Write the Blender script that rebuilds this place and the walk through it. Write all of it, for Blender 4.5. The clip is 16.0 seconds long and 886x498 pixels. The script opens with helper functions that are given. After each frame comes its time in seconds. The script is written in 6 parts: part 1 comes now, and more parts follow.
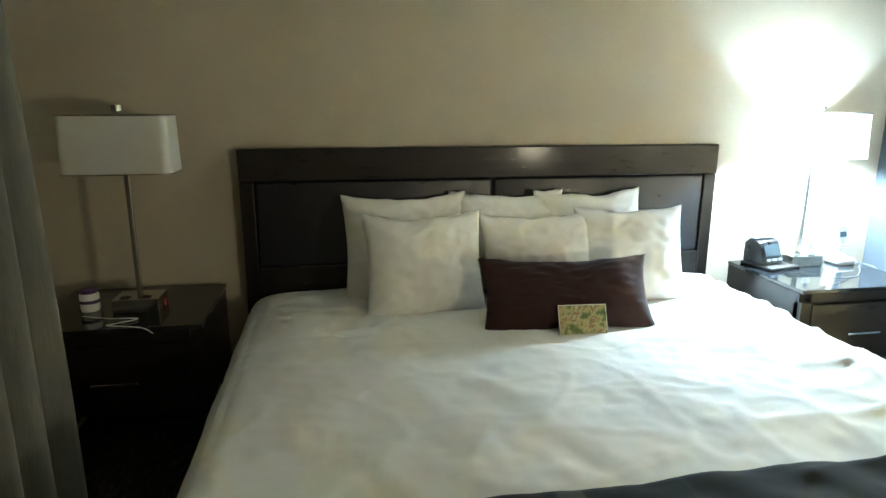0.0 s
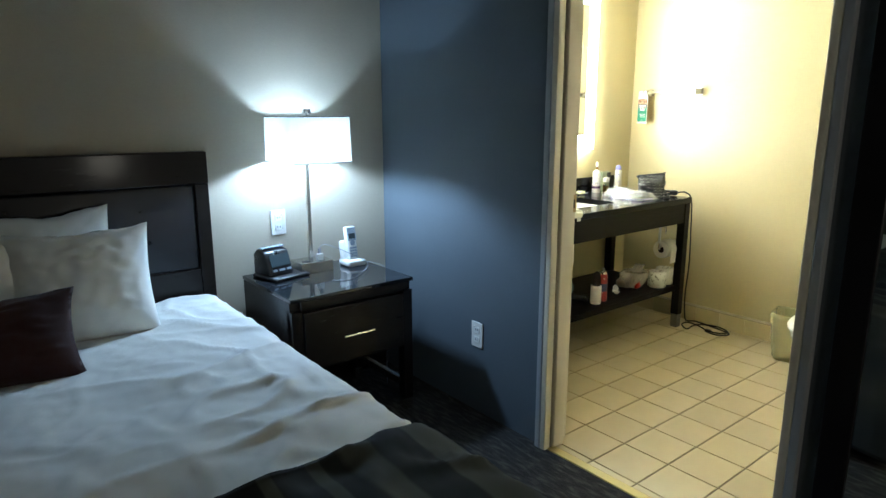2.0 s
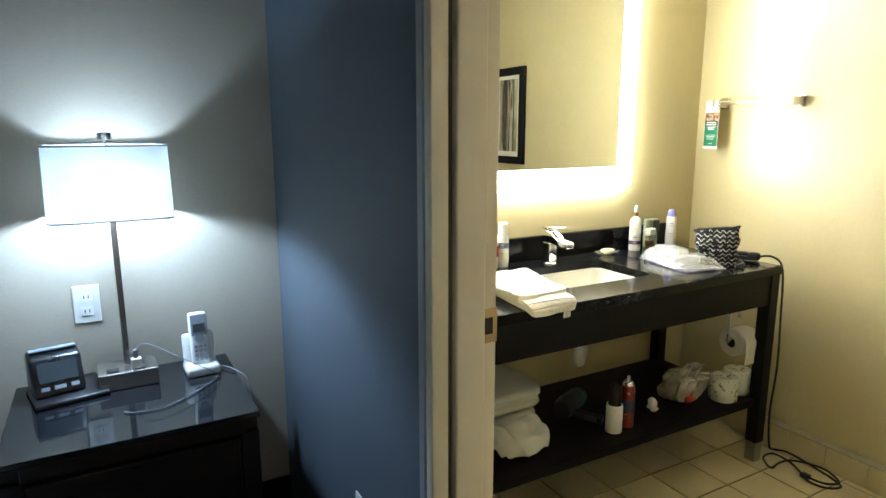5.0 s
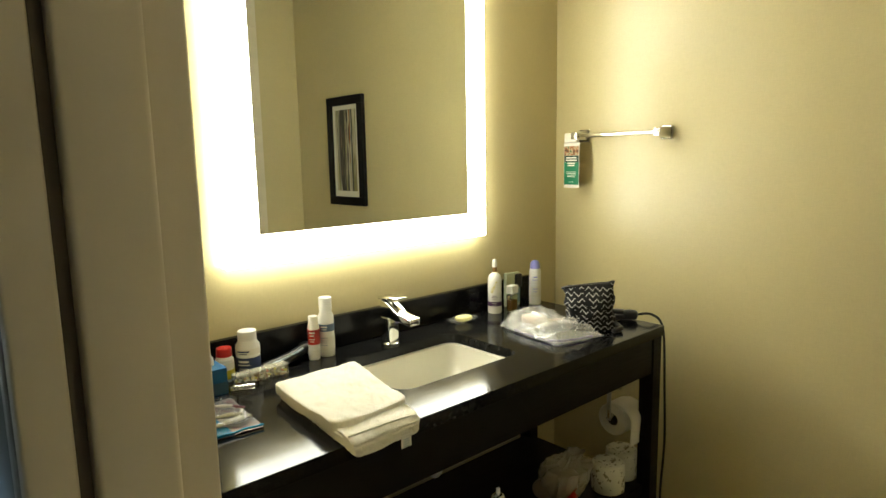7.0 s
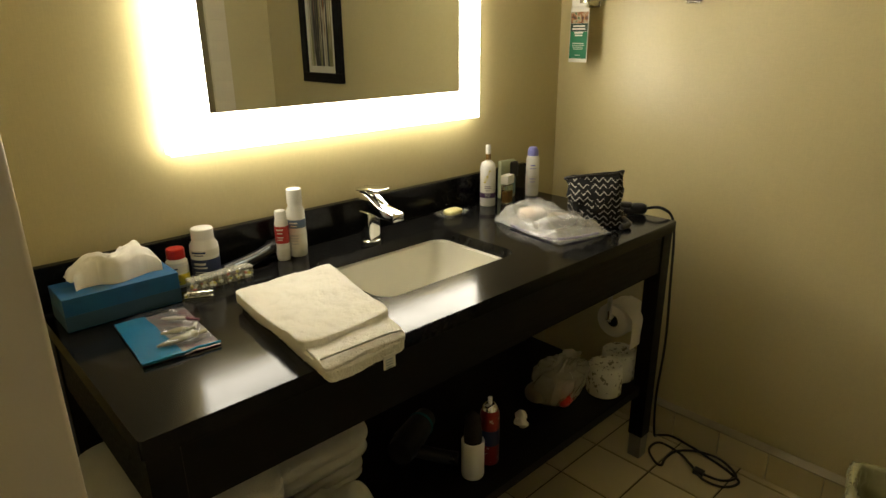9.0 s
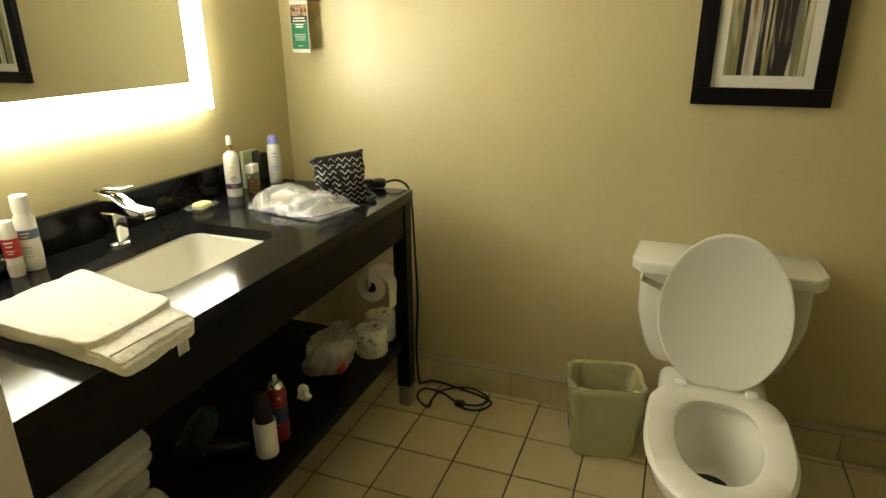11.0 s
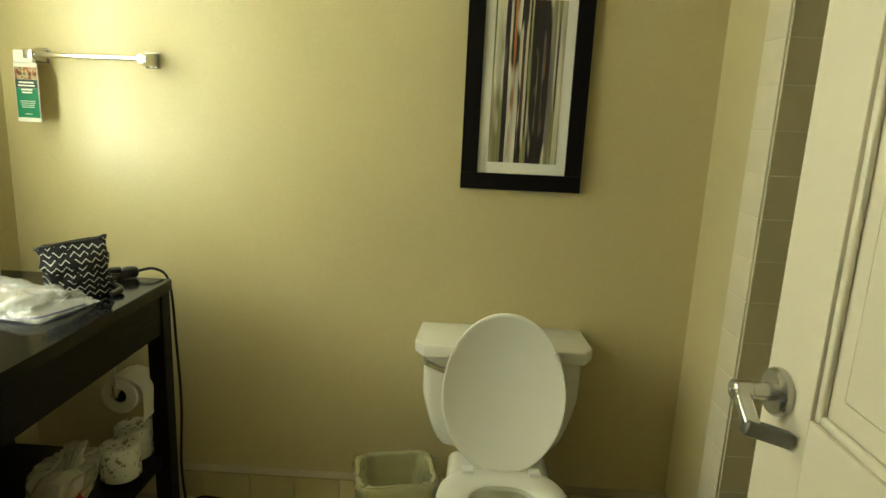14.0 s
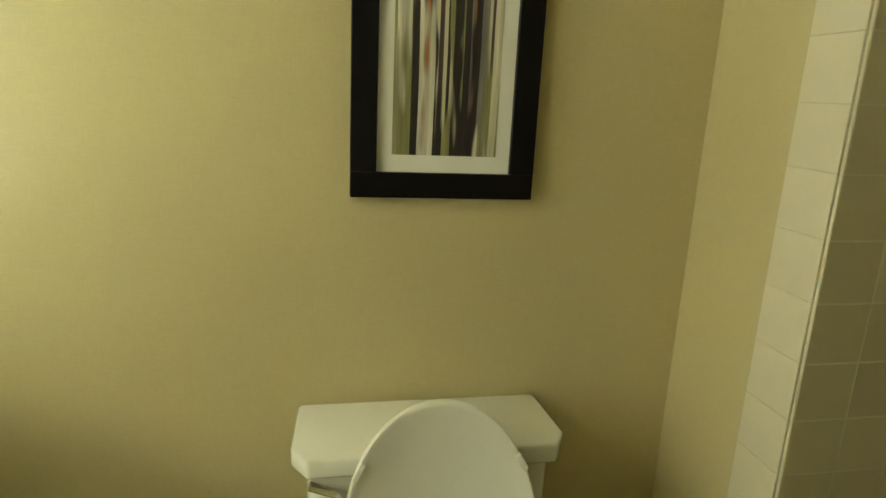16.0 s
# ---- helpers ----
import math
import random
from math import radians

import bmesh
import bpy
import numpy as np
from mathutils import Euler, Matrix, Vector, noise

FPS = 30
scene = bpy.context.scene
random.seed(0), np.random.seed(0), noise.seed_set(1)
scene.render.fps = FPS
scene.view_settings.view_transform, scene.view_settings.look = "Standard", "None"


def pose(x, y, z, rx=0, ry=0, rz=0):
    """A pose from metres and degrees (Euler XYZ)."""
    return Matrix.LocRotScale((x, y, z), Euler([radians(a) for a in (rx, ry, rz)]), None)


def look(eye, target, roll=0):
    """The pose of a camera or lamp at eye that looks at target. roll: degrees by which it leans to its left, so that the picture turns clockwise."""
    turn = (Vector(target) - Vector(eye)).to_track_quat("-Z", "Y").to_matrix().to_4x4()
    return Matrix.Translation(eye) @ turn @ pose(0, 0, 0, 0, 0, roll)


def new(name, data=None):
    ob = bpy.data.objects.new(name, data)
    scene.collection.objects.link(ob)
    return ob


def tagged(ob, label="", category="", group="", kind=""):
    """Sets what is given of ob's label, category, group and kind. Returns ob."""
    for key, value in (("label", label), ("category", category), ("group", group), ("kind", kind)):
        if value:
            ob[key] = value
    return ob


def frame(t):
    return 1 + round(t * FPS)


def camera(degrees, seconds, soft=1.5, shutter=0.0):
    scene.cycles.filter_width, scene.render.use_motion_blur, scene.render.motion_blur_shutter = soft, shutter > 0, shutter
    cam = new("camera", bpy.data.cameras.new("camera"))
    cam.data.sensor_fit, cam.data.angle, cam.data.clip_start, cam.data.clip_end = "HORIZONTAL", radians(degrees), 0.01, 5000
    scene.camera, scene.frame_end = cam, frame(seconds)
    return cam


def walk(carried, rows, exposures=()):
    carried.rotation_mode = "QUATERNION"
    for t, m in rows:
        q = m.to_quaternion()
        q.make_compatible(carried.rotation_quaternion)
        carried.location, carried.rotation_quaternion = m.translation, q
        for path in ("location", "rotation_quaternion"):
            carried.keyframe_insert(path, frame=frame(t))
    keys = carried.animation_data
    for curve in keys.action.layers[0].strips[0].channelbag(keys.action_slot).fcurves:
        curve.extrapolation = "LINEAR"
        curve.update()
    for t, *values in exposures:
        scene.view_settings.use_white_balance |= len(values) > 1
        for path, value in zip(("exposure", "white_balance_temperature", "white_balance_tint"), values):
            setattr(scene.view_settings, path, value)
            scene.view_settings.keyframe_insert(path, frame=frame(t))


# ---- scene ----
cam = camera(71.4, 16.0)
PATH = [
    (0, (0.991, 0.392, 1.352), (1.325, 2.309, 0.891), 0.1),
    (0.5, (1.21, 0.338, 1.342), (1.747, 2.208, 0.877), -0.7),
    (1, (1.415, 0.257, 1.354), (2.225, 2.03, 0.907), -0.4),
    (1.5, (1.603, 0.233, 1.316), (2.72, 1.833, 0.876), -0.4),
    (2, (1.871, 0.334, 1.309), (3.087, 1.866, 0.890), -0.1),
    (2.5, (2.106, 0.403, 1.308), (3.253, 1.989, 0.901), -1.8),
    (3, (2.386, 0.455, 1.340), (3.348, 2.155, 0.912), -0.4),
    (5.5, (3.179, 1.064, 1.357), (4.142, 2.779, 0.992), 0.0),
    (6, (3.266, 1.204, 1.420), (4.479, 2.765, 1.117), 0.5),
    (6.5, (3.396, 1.286, 1.392), (4.772, 2.711, 1.119), -0.9),
    (7, (3.534, 1.325, 1.387), (4.848, 2.804, 1.096), -1.1),
    (7.5, (3.626, 1.431, 1.373), (4.895, 2.935, 1.012), -1.9),
    (8, (3.684, 1.531, 1.367), (4.962, 3.022, 0.992), -2.5),
    (8.5, (3.695, 1.520, 1.336), (5.015, 2.937, 0.839), -1.4),
    (9, (3.683, 1.510, 1.351), (4.973, 2.891, 0.699), -0.5),
    (9.5, (3.691, 1.492, 1.335), (5.003, 2.802, 0.585), -0.3),
    (10, (3.618, 1.494, 1.341), (5.146, 2.551, 0.600), -0.1),
    (10.2, (3.590, 1.501, 1.341), (5.189, 2.462, 0.620), -0.2),
    (12.3, (3.505, 1.487, 1.325), (5.367, 1.919, 0.736), 0.3),
    (12.5, (3.505, 1.481, 1.333), (5.379, 1.894, 0.769), 0.3),
    (13, (3.508, 1.481, 1.343), (5.423, 1.792, 0.855), 0.7),
    (13.5, (3.505, 1.493, 1.35), (5.456, 1.662, 0.942), 1.4),
    (14, (3.647, 1.464, 1.338), (5.601, 1.522, 0.915), 2.6),
    (14.5, (3.845, 1.408, 1.321), (5.812, 1.393, 0.96), 3.7),
    (15, (4.014, 1.454, 1.318), (5.973, 1.367, 0.924), 4.4),
    (15.5, (4.198, 1.499, 1.338), (6.132, 1.209, 0.919), 3.6),
    (16, (4.354, 1.527, 1.323), (6.257, 1.147, 0.838), 2.7),
]
EXPOSURES = [
    (0.0, 3.4, 5700, 7), (0.5, 2.95, 5500, 7), (1.0, 2.2, 5300, 7), (1.5, 1.25, 5050, 9), (2.0, 0.85, 5050, 12),
    (3.0, 0.66, 5200, 18), (5.5, 0.33, 5250, 14), (6.0, 0.16, 5450, 10), (6.5, 0.18, 5700, 8), (7.0, -0.48, 5850, 9),
    (7.5, -0.95, 6050, 12), (8.0, -1.26, 6200, 14), (8.5, -1.31, 6250, 15), (9.0, -1.12, 6280, 16), (9.5, -0.79, 6100, 13),
    (10.0, -0.50, 6080, 12), (12.5, -0.30, 5900, 2), (14.5, -0.33, 5850, -6), (16.0, -0.39, 6050, -6)]
walk(cam, [(t, look(eye, target, roll)) for t, eye, target, roll in PATH], EXPOSURES)

# ---- world and lights ----
world = bpy.data.worlds.new("night")
scene.world = world
world.use_nodes = True
world.node_tree.nodes["Background"].inputs[0].default_value = (0.02, 0.025, 0.04, 1)
world.node_tree.nodes["Background"].inputs[1].default_value = 0.1


def point_light(name, place, watts, colour, radius):
    lamp = bpy.data.lights.new(name, "POINT")
    lamp.energy, lamp.color, lamp.shadow_soft_size = watts, colour, radius
    ob = new(name, lamp)
    ob.location = place
    return ob


LAMP_COLOUR = (0.72, 0.90, 1.0)
BATH_COLOUR = (1.0, 0.93, 0.71)
MIRROR_GLOW = 33.0
point_light("bedside_bulb", (3.112, 2.852, 1.178), 7.0, LAMP_COLOUR, 0.03)
# extra spot added at the bulb to brighten what lies below the shade
down = bpy.data.lights.new("bedside_down_fill", "SPOT")
down.energy, down.color, down.shadow_soft_size = 14.5, LAMP_COLOUR, 0.03
down.spot_size, down.spot_blend = radians(176), 0.1
new("bedside_down_fill", down).location = (3.112, 2.852, 1.170)
point_light("desk_bulb", (2.9, -0.35, 0.95), 5.0, (1.0, 0.82, 0.52), 0.13)


# ---- materials ----
def nodes_of(name):
    m = bpy.data.materials.new(name)
    m.use_nodes = True
    tree = m.node_tree
    return m, tree, tree.nodes["Principled BSDF"]


def node(tree, kind, **values):
    n = tree.nodes.new(kind)
    for key, value in values.items():
        n.inputs[key.replace("_", " ")].default_value = value
    return n


def mat(name, col, rough=0.5, metal=0.0, var=0.12, scale=14.0, bump=0.15, bscale=180.0, stretch=(1, 1, 1), dist=0.002, sheen=0.0, coat=0.0, spec=0.5, rvar=0.1):
    m, tree, b = nodes_of(name)
    link = tree.links.new
    tc = tree.nodes.new("ShaderNodeTexCoord")
    mp = tree.nodes.new("ShaderNodeMapping")
    mp.inputs["Scale"].default_value = stretch
    link(tc.outputs["Object"], mp.inputs[0])
    n1 = node(tree, "ShaderNodeTexNoise", Scale=scale, Detail=6.0, Roughness=0.6)
    n2 = node(tree, "ShaderNodeTexNoise", Scale=scale / 7, Detail=3.0)
    n3 = node(tree, "ShaderNodeTexNoise", Scale=bscale, Detail=3.0)
    for n in (n1, n2, n3):
        link(mp.outputs[0], n.inputs["Vector"])
    add = tree.nodes.new("ShaderNodeMath")
    add.operation = "ADD"
    link(n1.outputs["Fac"], add.inputs[0])
    link(n2.outputs["Fac"], add.inputs[1])
    rng = node(tree, "ShaderNodeMapRange", From_Min=0.65, From_Max=1.35, To_Min=1 - var, To_Max=1 + var)
    link(add.outputs[0], rng.inputs["Value"])
    hs = tree.nodes.new("ShaderNodeHueSaturation")
    hs.inputs["Color"].default_value = (*col, 1)
    link(rng.outputs[0], hs.inputs["Value"])
    link(hs.outputs[0], b.inputs["Base Color"])
    rr = node(tree, "ShaderNodeMapRange", From_Min=0.3, From_Max=0.7, To_Min=max(0.02, rough - rvar), To_Max=min(1, rough + rvar))
    link(n1.outputs["Fac"], rr.inputs["Value"])
    link(rr.outputs[0], b.inputs["Roughness"])
    b.inputs["Metallic"].default_value = metal
    b.inputs["Sheen Weight"].default_value = sheen
    b.inputs["Coat Weight"].default_value = coat
    b.inputs["Coat Roughness"].default_value = 0.12
    b.inputs["Specular IOR Level"].default_value = spec
    if bump:
        bp = node(tree, "ShaderNodeBump", Strength=bump, Distance=dist)
        link(n3.outputs["Fac"], bp.inputs["Height"])
        link(bp.outputs[0], b.inputs["Normal"])
    return m


def plain(name, col, rough=0.4, metal=0.0, trans=0.0, emit=0.0, emit_col=None, alpha=1.0, sub=0.0, ior=1.45):
    m, tree, b = nodes_of(name)
    n = node(tree, "ShaderNodeTexNoise", Scale=60.0, Detail=3.0)
    rr = node(tree, "ShaderNodeMapRange", From_Min=0.3, From_Max=0.7, To_Min=max(0.0, rough * 0.75), To_Max=min(1, rough * 1.25))
    tree.links.new(n.outputs["Fac"], rr.inputs["Value"])
    tree.links.new(rr.outputs[0], b.inputs["Roughness"])
    b.inputs["Base Color"].default_value = (*col, 1)
    b.inputs["Metallic"].default_value = metal
    b.inputs["Transmission Weight"].default_value = trans
    b.inputs["Alpha"].default_value = alpha
    b.inputs["IOR"].default_value = ior
    if sub:
        b.inputs["Subsurface Weight"].default_value = sub
        b.inputs["Subsurface Radius"].default_value = (0.01, 0.008, 0.006)
    if emit:
        b.inputs["Emission Color"].default_value = (*(emit_col or col), 1)
        b.inputs["Emission Strength"].default_value = emit
    return m


def ramp_of(tree, stops, constant=False):
    r = tree.nodes.new("ShaderNodeValToRGB")
    r.color_ramp.interpolation = "CONSTANT" if constant else "LINEAR"
    els = r.color_ramp.elements
    while len(els) < len(stops):
        els.new(0.5)
    for e, (p, c) in zip(els, stops):
        e.position, e.color = p, (*c, 1)
    return r


def linen(name, col, var=0.07, rough=0.62, spec=0.3):
    """Vinyl wall covering with a fine woven relief."""
    m, tree, b = nodes_of(name)
    link = tree.links.new
    tc = tree.nodes.new("ShaderNodeTexCoord")
    outs = []
    for stretch in ((60, 60, 900), (900, 900, 60)):
        mp = tree.nodes.new("ShaderNodeMapping")
        mp.inputs["Scale"].default_value = stretch
        link(tc.outputs["Object"], mp.inputs[0])
        n = node(tree, "ShaderNodeTexNoise", Scale=1.0, Detail=3.0)
        link(mp.outputs[0], n.inputs["Vector"])
        outs.append(n)
    big = node(tree, "ShaderNodeTexNoise", Scale=2.2, Detail=5.0)
    link(tc.outputs["Object"], big.inputs["Vector"])
    s = tree.nodes.new("ShaderNodeMath")
    s.operation = "ADD"
    link(outs[0].outputs["Fac"], s.inputs[0])
    link(outs[1].outputs["Fac"], s.inputs[1])
    s2 = tree.nodes.new("ShaderNodeMath")
    s2.operation = "ADD"
    link(s.outputs[0], s2.inputs[0])
    link(big.outputs["Fac"], s2.inputs[1])
    rng = node(tree, "ShaderNodeMapRange", From_Min=1.1, From_Max=1.9, To_Min=1 - var, To_Max=1 + var)
    link(s2.outputs[0], rng.inputs["Value"])
    hs = tree.nodes.new("ShaderNodeHueSaturation")
    hs.inputs["Color"].default_value = (*col, 1)
    link(rng.outputs[0], hs.inputs["Value"])
    link(hs.outputs[0], b.inputs["Base Color"])
    b.inputs["Roughness"].default_value = rough
    b.inputs["Specular IOR Level"].default_value = spec
    bp = node(tree, "ShaderNodeBump", Strength=0.25, Distance=0.001)
    link(s.outputs[0], bp.inputs["Height"])
    link(bp.outputs[0], b.inputs["Normal"])
    return m


def granite(name):
    m, tree, b = nodes_of(name)
    link = tree.links.new
    tc = tree.nodes.new("ShaderNodeTexCoord")
    v = node(tree, "ShaderNodeTexVoronoi", Scale=300.0)
    n = node(tree, "ShaderNodeTexNoise", Scale=90.0, Detail=5.0)
    for t in (v, n):
        link(tc.outputs["Object"], t.inputs["Vector"])
    r = ramp_of(tree, [(0.0, (0.004, 0.004, 0.004)), (0.55, (0.008, 0.008, 0.008)), (0.75, (0.012, 0.012, 0.011)), (0.9, (0.04, 0.038, 0.034))])
    link(n.outputs["Fac"], r.inputs[0])
    mx = tree.nodes.new("ShaderNodeMixRGB")
    mx.blend_type = "ADD"
    mx.inputs[0].default_value = 0.55
    r2 = ramp_of(tree, [(0.0, (0.22, 0.21, 0.19)), (0.13, (0, 0, 0)), (1.0, (0, 0, 0))])
    link(v.outputs["Distance"], r2.inputs[0])
    link(r.outputs[0], mx.inputs[1])
    link(r2.outputs[0], mx.inputs[2])
    link(mx.outputs[0], b.inputs["Base Color"])
    sm = node(tree, "ShaderNodeTexNoise", Scale=6.0, Detail=6.0)
    link(tc.outputs["Object"], sm.inputs["Vector"])
    rr = node(tree, "ShaderNodeMapRange", From_Min=0.35, From_Max=0.7, To_Min=0.085, To_Max=0.17)
    b.inputs["Specular IOR Level"].default_value = 0.17
    link(sm.outputs["Fac"], rr.inputs["Value"])
    link(rr.outputs[0], b.inputs["Roughness"])
    return m


def carpet_mat():
    m, tree, b = nodes_of("carpet_pile")
    link = tree.links.new
    tc = tree.nodes.new("ShaderNodeTexCoord")
    mp = tree.nodes.new("ShaderNodeMapping")
    mp.inputs["Scale"].default_value = (60, 14, 14)
    mp.inputs["Rotation"].default_value = (0, 0, 0.5)
    link(tc.outputs["Object"], mp.inputs[0])
    n = node(tree, "ShaderNodeTexNoise", Scale=1.0, Detail=4.0)
    f = node(tree, "ShaderNodeTexNoise", Scale=500.0, Detail=2.0)
    link(mp.outputs[0], n.inputs["Vector"])
    link(tc.outputs["Object"], f.inputs["Vector"])
    r = ramp_of(tree, [(0.35, (0.009, 0.009, 0.008)), (0.5, (0.020, 0.019, 0.017)), (0.65, (0.062, 0.056, 0.048))])
    link(n.outputs["Fac"], r.inputs[0])
    link(r.outputs[0], b.inputs["Base Color"])
    b.inputs["Roughness"].default_value = 0.95
    bp = node(tree, "ShaderNodeBump", Strength=0.9, Distance=0.006)
    link(f.outputs["Fac"], bp.inputs["Height"])
    link(bp.outputs[0], b.inputs["Normal"])
    return m


def striped(name, stops, axis, scale, rough=0.5, detail=6.0, seedpos=0.0, cross=0.25):
    """Irregular parallel stripes across one object axis."""
    m, tree, b = nodes_of(name)
    link = tree.links.new
    tc = tree.nodes.new("ShaderNodeTexCoord")
    mp = tree.nodes.new("ShaderNodeMapping")
    mp.inputs["Scale"].default_value = [scale if i == axis else cross for i in range(3)]
    mp.inputs["Location"].default_value = (seedpos, seedpos, seedpos)
    link(tc.outputs["Object"], mp.inputs[0])
    n = node(tree, "ShaderNodeTexNoise", Scale=1.0, Detail=detail, Roughness=0.75)
    link(mp.outputs[0], n.inputs["Vector"])
    r = ramp_of(tree, stops)
    link(n.outputs["Fac"], r.inputs[0])
    link(r.outputs[0], b.inputs["Base Color"])
    b.inputs["Roughness"].default_value = rough
    return m


def painted_print():
    """Ink-like vertical streaks: pale paper, olive, charcoal, plum and a little ochre."""
    m, tree, b = nodes_of("striped_art_print")
    link = tree.links.new
    tc = tree.nodes.new("ShaderNodeTexCoord")

    def layer(scale, along, shift, detail, stops, rough=0.6):
        mp = tree.nodes.new("ShaderNodeMapping")
        mp.inputs["Scale"].default_value = (1.0, scale, along)
        mp.inputs["Location"].default_value = (shift, shift, shift)
        link(tc.outputs["Object"], mp.inputs[0])
        n = node(tree, "ShaderNodeTexNoise", Scale=1.0, Detail=detail, Roughness=rough)
        link(mp.outputs[0], n.inputs["Vector"])
        r = ramp_of(tree, stops)
        link(n.outputs["Fac"], r.inputs[0])
        return r.outputs[0]
    sep = tree.nodes.new("ShaderNodeSeparateXYZ")
    link(tc.outputs["Object"], sep.inputs[0])
    pale, cream, olive, ink, grey = (0.50, 0.46, 0.32), (0.60, 0.56, 0.44), (0.25, 0.24, 0.10), (0.024, 0.018, 0.018), (0.17, 0.155, 0.14)
    plum, rust, green = (0.065, 0.034, 0.036), (0.42, 0.15, 0.03), (0.16, 0.20, 0.05)

    def bars(scale, shift, wave, stops):
        """Hard-edged upright bars of uneven width whose edges wander a little."""
        mp = tree.nodes.new("ShaderNodeMapping")
        mp.inputs["Scale"].default_value = (1.0, 14.0, 2.6)
        mp.inputs["Location"].default_value = (shift, shift, shift)
        link(tc.outputs["Object"], mp.inputs[0])
        n = node(tree, "ShaderNodeTexNoise", Scale=1.0, Detail=2.0)
        link(mp.outputs[0], n.inputs["Vector"])
        k = tree.nodes.new("ShaderNodeMath")
        k.operation = "MULTIPLY_ADD"
        link(n.outputs["Fac"], k.inputs[0])
        k.inputs[1].default_value = wave
        link(sep.outputs["Y"], k.inputs[2])
        v = tree.nodes.new("ShaderNodeTexVoronoi")
        v.voronoi_dimensions = "1D"
        v.inputs["Scale"].default_value = scale
        link(k.outputs[0], v.inputs["W"])
        one = tree.nodes.new("ShaderNodeSeparateColor")
        link(v.outputs["Color"], one.inputs[0])
        r = ramp_of(tree, stops, True)
        link(one.outputs[0], r.inputs[0])
        return r.outputs[0]
    thin = bars(150.0, 3.1, 0.006, [(0.0, pale), (0.22, olive), (0.34, cream), (0.48, ink), (0.60, grey), (0.70, pale), (0.82, plum), (0.90, rust), (0.95, green)])
    broad = bars(62.0, 7.7, 0.014, [(0.0, ink), (0.18, grey), (0.34, pale), (0.52, olive), (0.66, plum), (0.78, cream), (0.90, (0.33, 0.29, 0.16))])
    mask = layer(24, 3.2, 14.1, 2.0, [(0.45, (0, 0, 0)), (0.53, (1, 1, 1))])
    mx = tree.nodes.new("ShaderNodeMixRGB")
    link(mask, mx.inputs[0])
    link(thin, mx.inputs[1])
    link(broad, mx.inputs[2])
    wash = layer(70, 4.0, 2.4, 3.0, [(0.35, (0.62, 0.62, 0.62)), (0.65, (1.25, 1.25, 1.25))])
    m2 = tree.nodes.new("ShaderNodeMixRGB")
    m2.blend_type = "MULTIPLY"
    m2.inputs[0].default_value = 0.8
    link(mx.outputs[0], m2.inputs[1])
    link(wash, m2.inputs[2])
    link(m2.outputs[0], b.inputs["Base Color"])
    b.inputs["Roughness"].default_value = 0.35
    return m


def varied(name, col, rough, spread=0.06, bump=0.1):
    """Like mat(), with a small difference of tone from piece to piece."""
    m = mat(name, col, rough, var=0.05, scale=9, bump=0, rvar=0.0)
    tree = m.node_tree
    b = tree.nodes["Principled BSDF"]
    hs = [n for n in tree.nodes if n.bl_idname == "ShaderNodeHueSaturation"][0]
    inf = tree.nodes.new("ShaderNodeObjectInfo")
    rng = node(tree, "ShaderNodeMapRange", To_Min=1 - spread, To_Max=1 + spread)
    tree.links.new(inf.outputs["Random"], rng.inputs["Value"])
    h2 = tree.nodes.new("ShaderNodeHueSaturation")
    tree.links.new(hs.outputs[0], h2.inputs["Color"])
    tree.links.new(rng.outputs[0], h2.inputs["Value"])
    tree.links.new(h2.outputs[0], b.inputs["Base Color"])
    return m


def zigzag():
    """Black cloth with white broken chevrons."""
    m, tree, b = nodes_of("chevron_cloth")
    link = tree.links.new
    tc = tree.nodes.new("ShaderNodeTexCoord")
    sp = tree.nodes.new("ShaderNodeSeparateXYZ")
    link(tc.outputs["Object"], sp.inputs[0])

    def op(kind, a, c=None):
        n = tree.nodes.new("ShaderNodeMath")
        n.operation = kind
        for i, v in enumerate((a, c)):
            if v is None:
                continue
            if isinstance(v, float):
                n.inputs[i].default_value = v
            else:
                link(v, n.inputs[i])
        return n.outputs[0]
    tri = op("PINGPONG", op("ADD", sp.outputs["X"], 1.0), 0.0115)
    h = op("ADD", sp.outputs["Z"], op("MULTIPLY", tri, 0.95))
    f = op("FRACT", op("MULTIPLY", h, 62.0))
    band = op("LESS_THAN", f, 0.16)
    n = node(tree, "ShaderNodeTexNoise", Scale=45.0, Detail=1.0)
    link(tc.outputs["Object"], n.inputs["Vector"])
    gate = op("GREATER_THAN", n.outputs["Fac"], 0.40)
    r = ramp_of(tree, [(0.0, (0.006, 0.006, 0.006)), (1.0, (0.46, 0.44, 0.39))])
    link(op("MULTIPLY", band, gate), r.inputs[0])
    link(r.outputs[0], b.inputs["Base Color"])
    b.inputs["Roughness"].default_value = 0.6
    b.inputs["Specular IOR Level"].default_value = 0.15
    return m


def spotted(name, base, spot, scale, cut, rough=0.6):
    m, tree, b = nodes_of(name)
    tc = tree.nodes.new("ShaderNodeTexCoord")
    n = node(tree, "ShaderNodeTexNoise", Scale=scale, Detail=2.0)
    tree.links.new(tc.outputs["Object"], n.inputs["Vector"])
    r = ramp_of(tree, [(0.0, base), (cut, base), (cut + 0.03, spot)])
    tree.links.new(n.outputs["Fac"], r.inputs[0])
    tree.links.new(r.outputs[0], b.inputs["Base Color"])
    b.inputs["Roughness"].default_value = rough
    return m


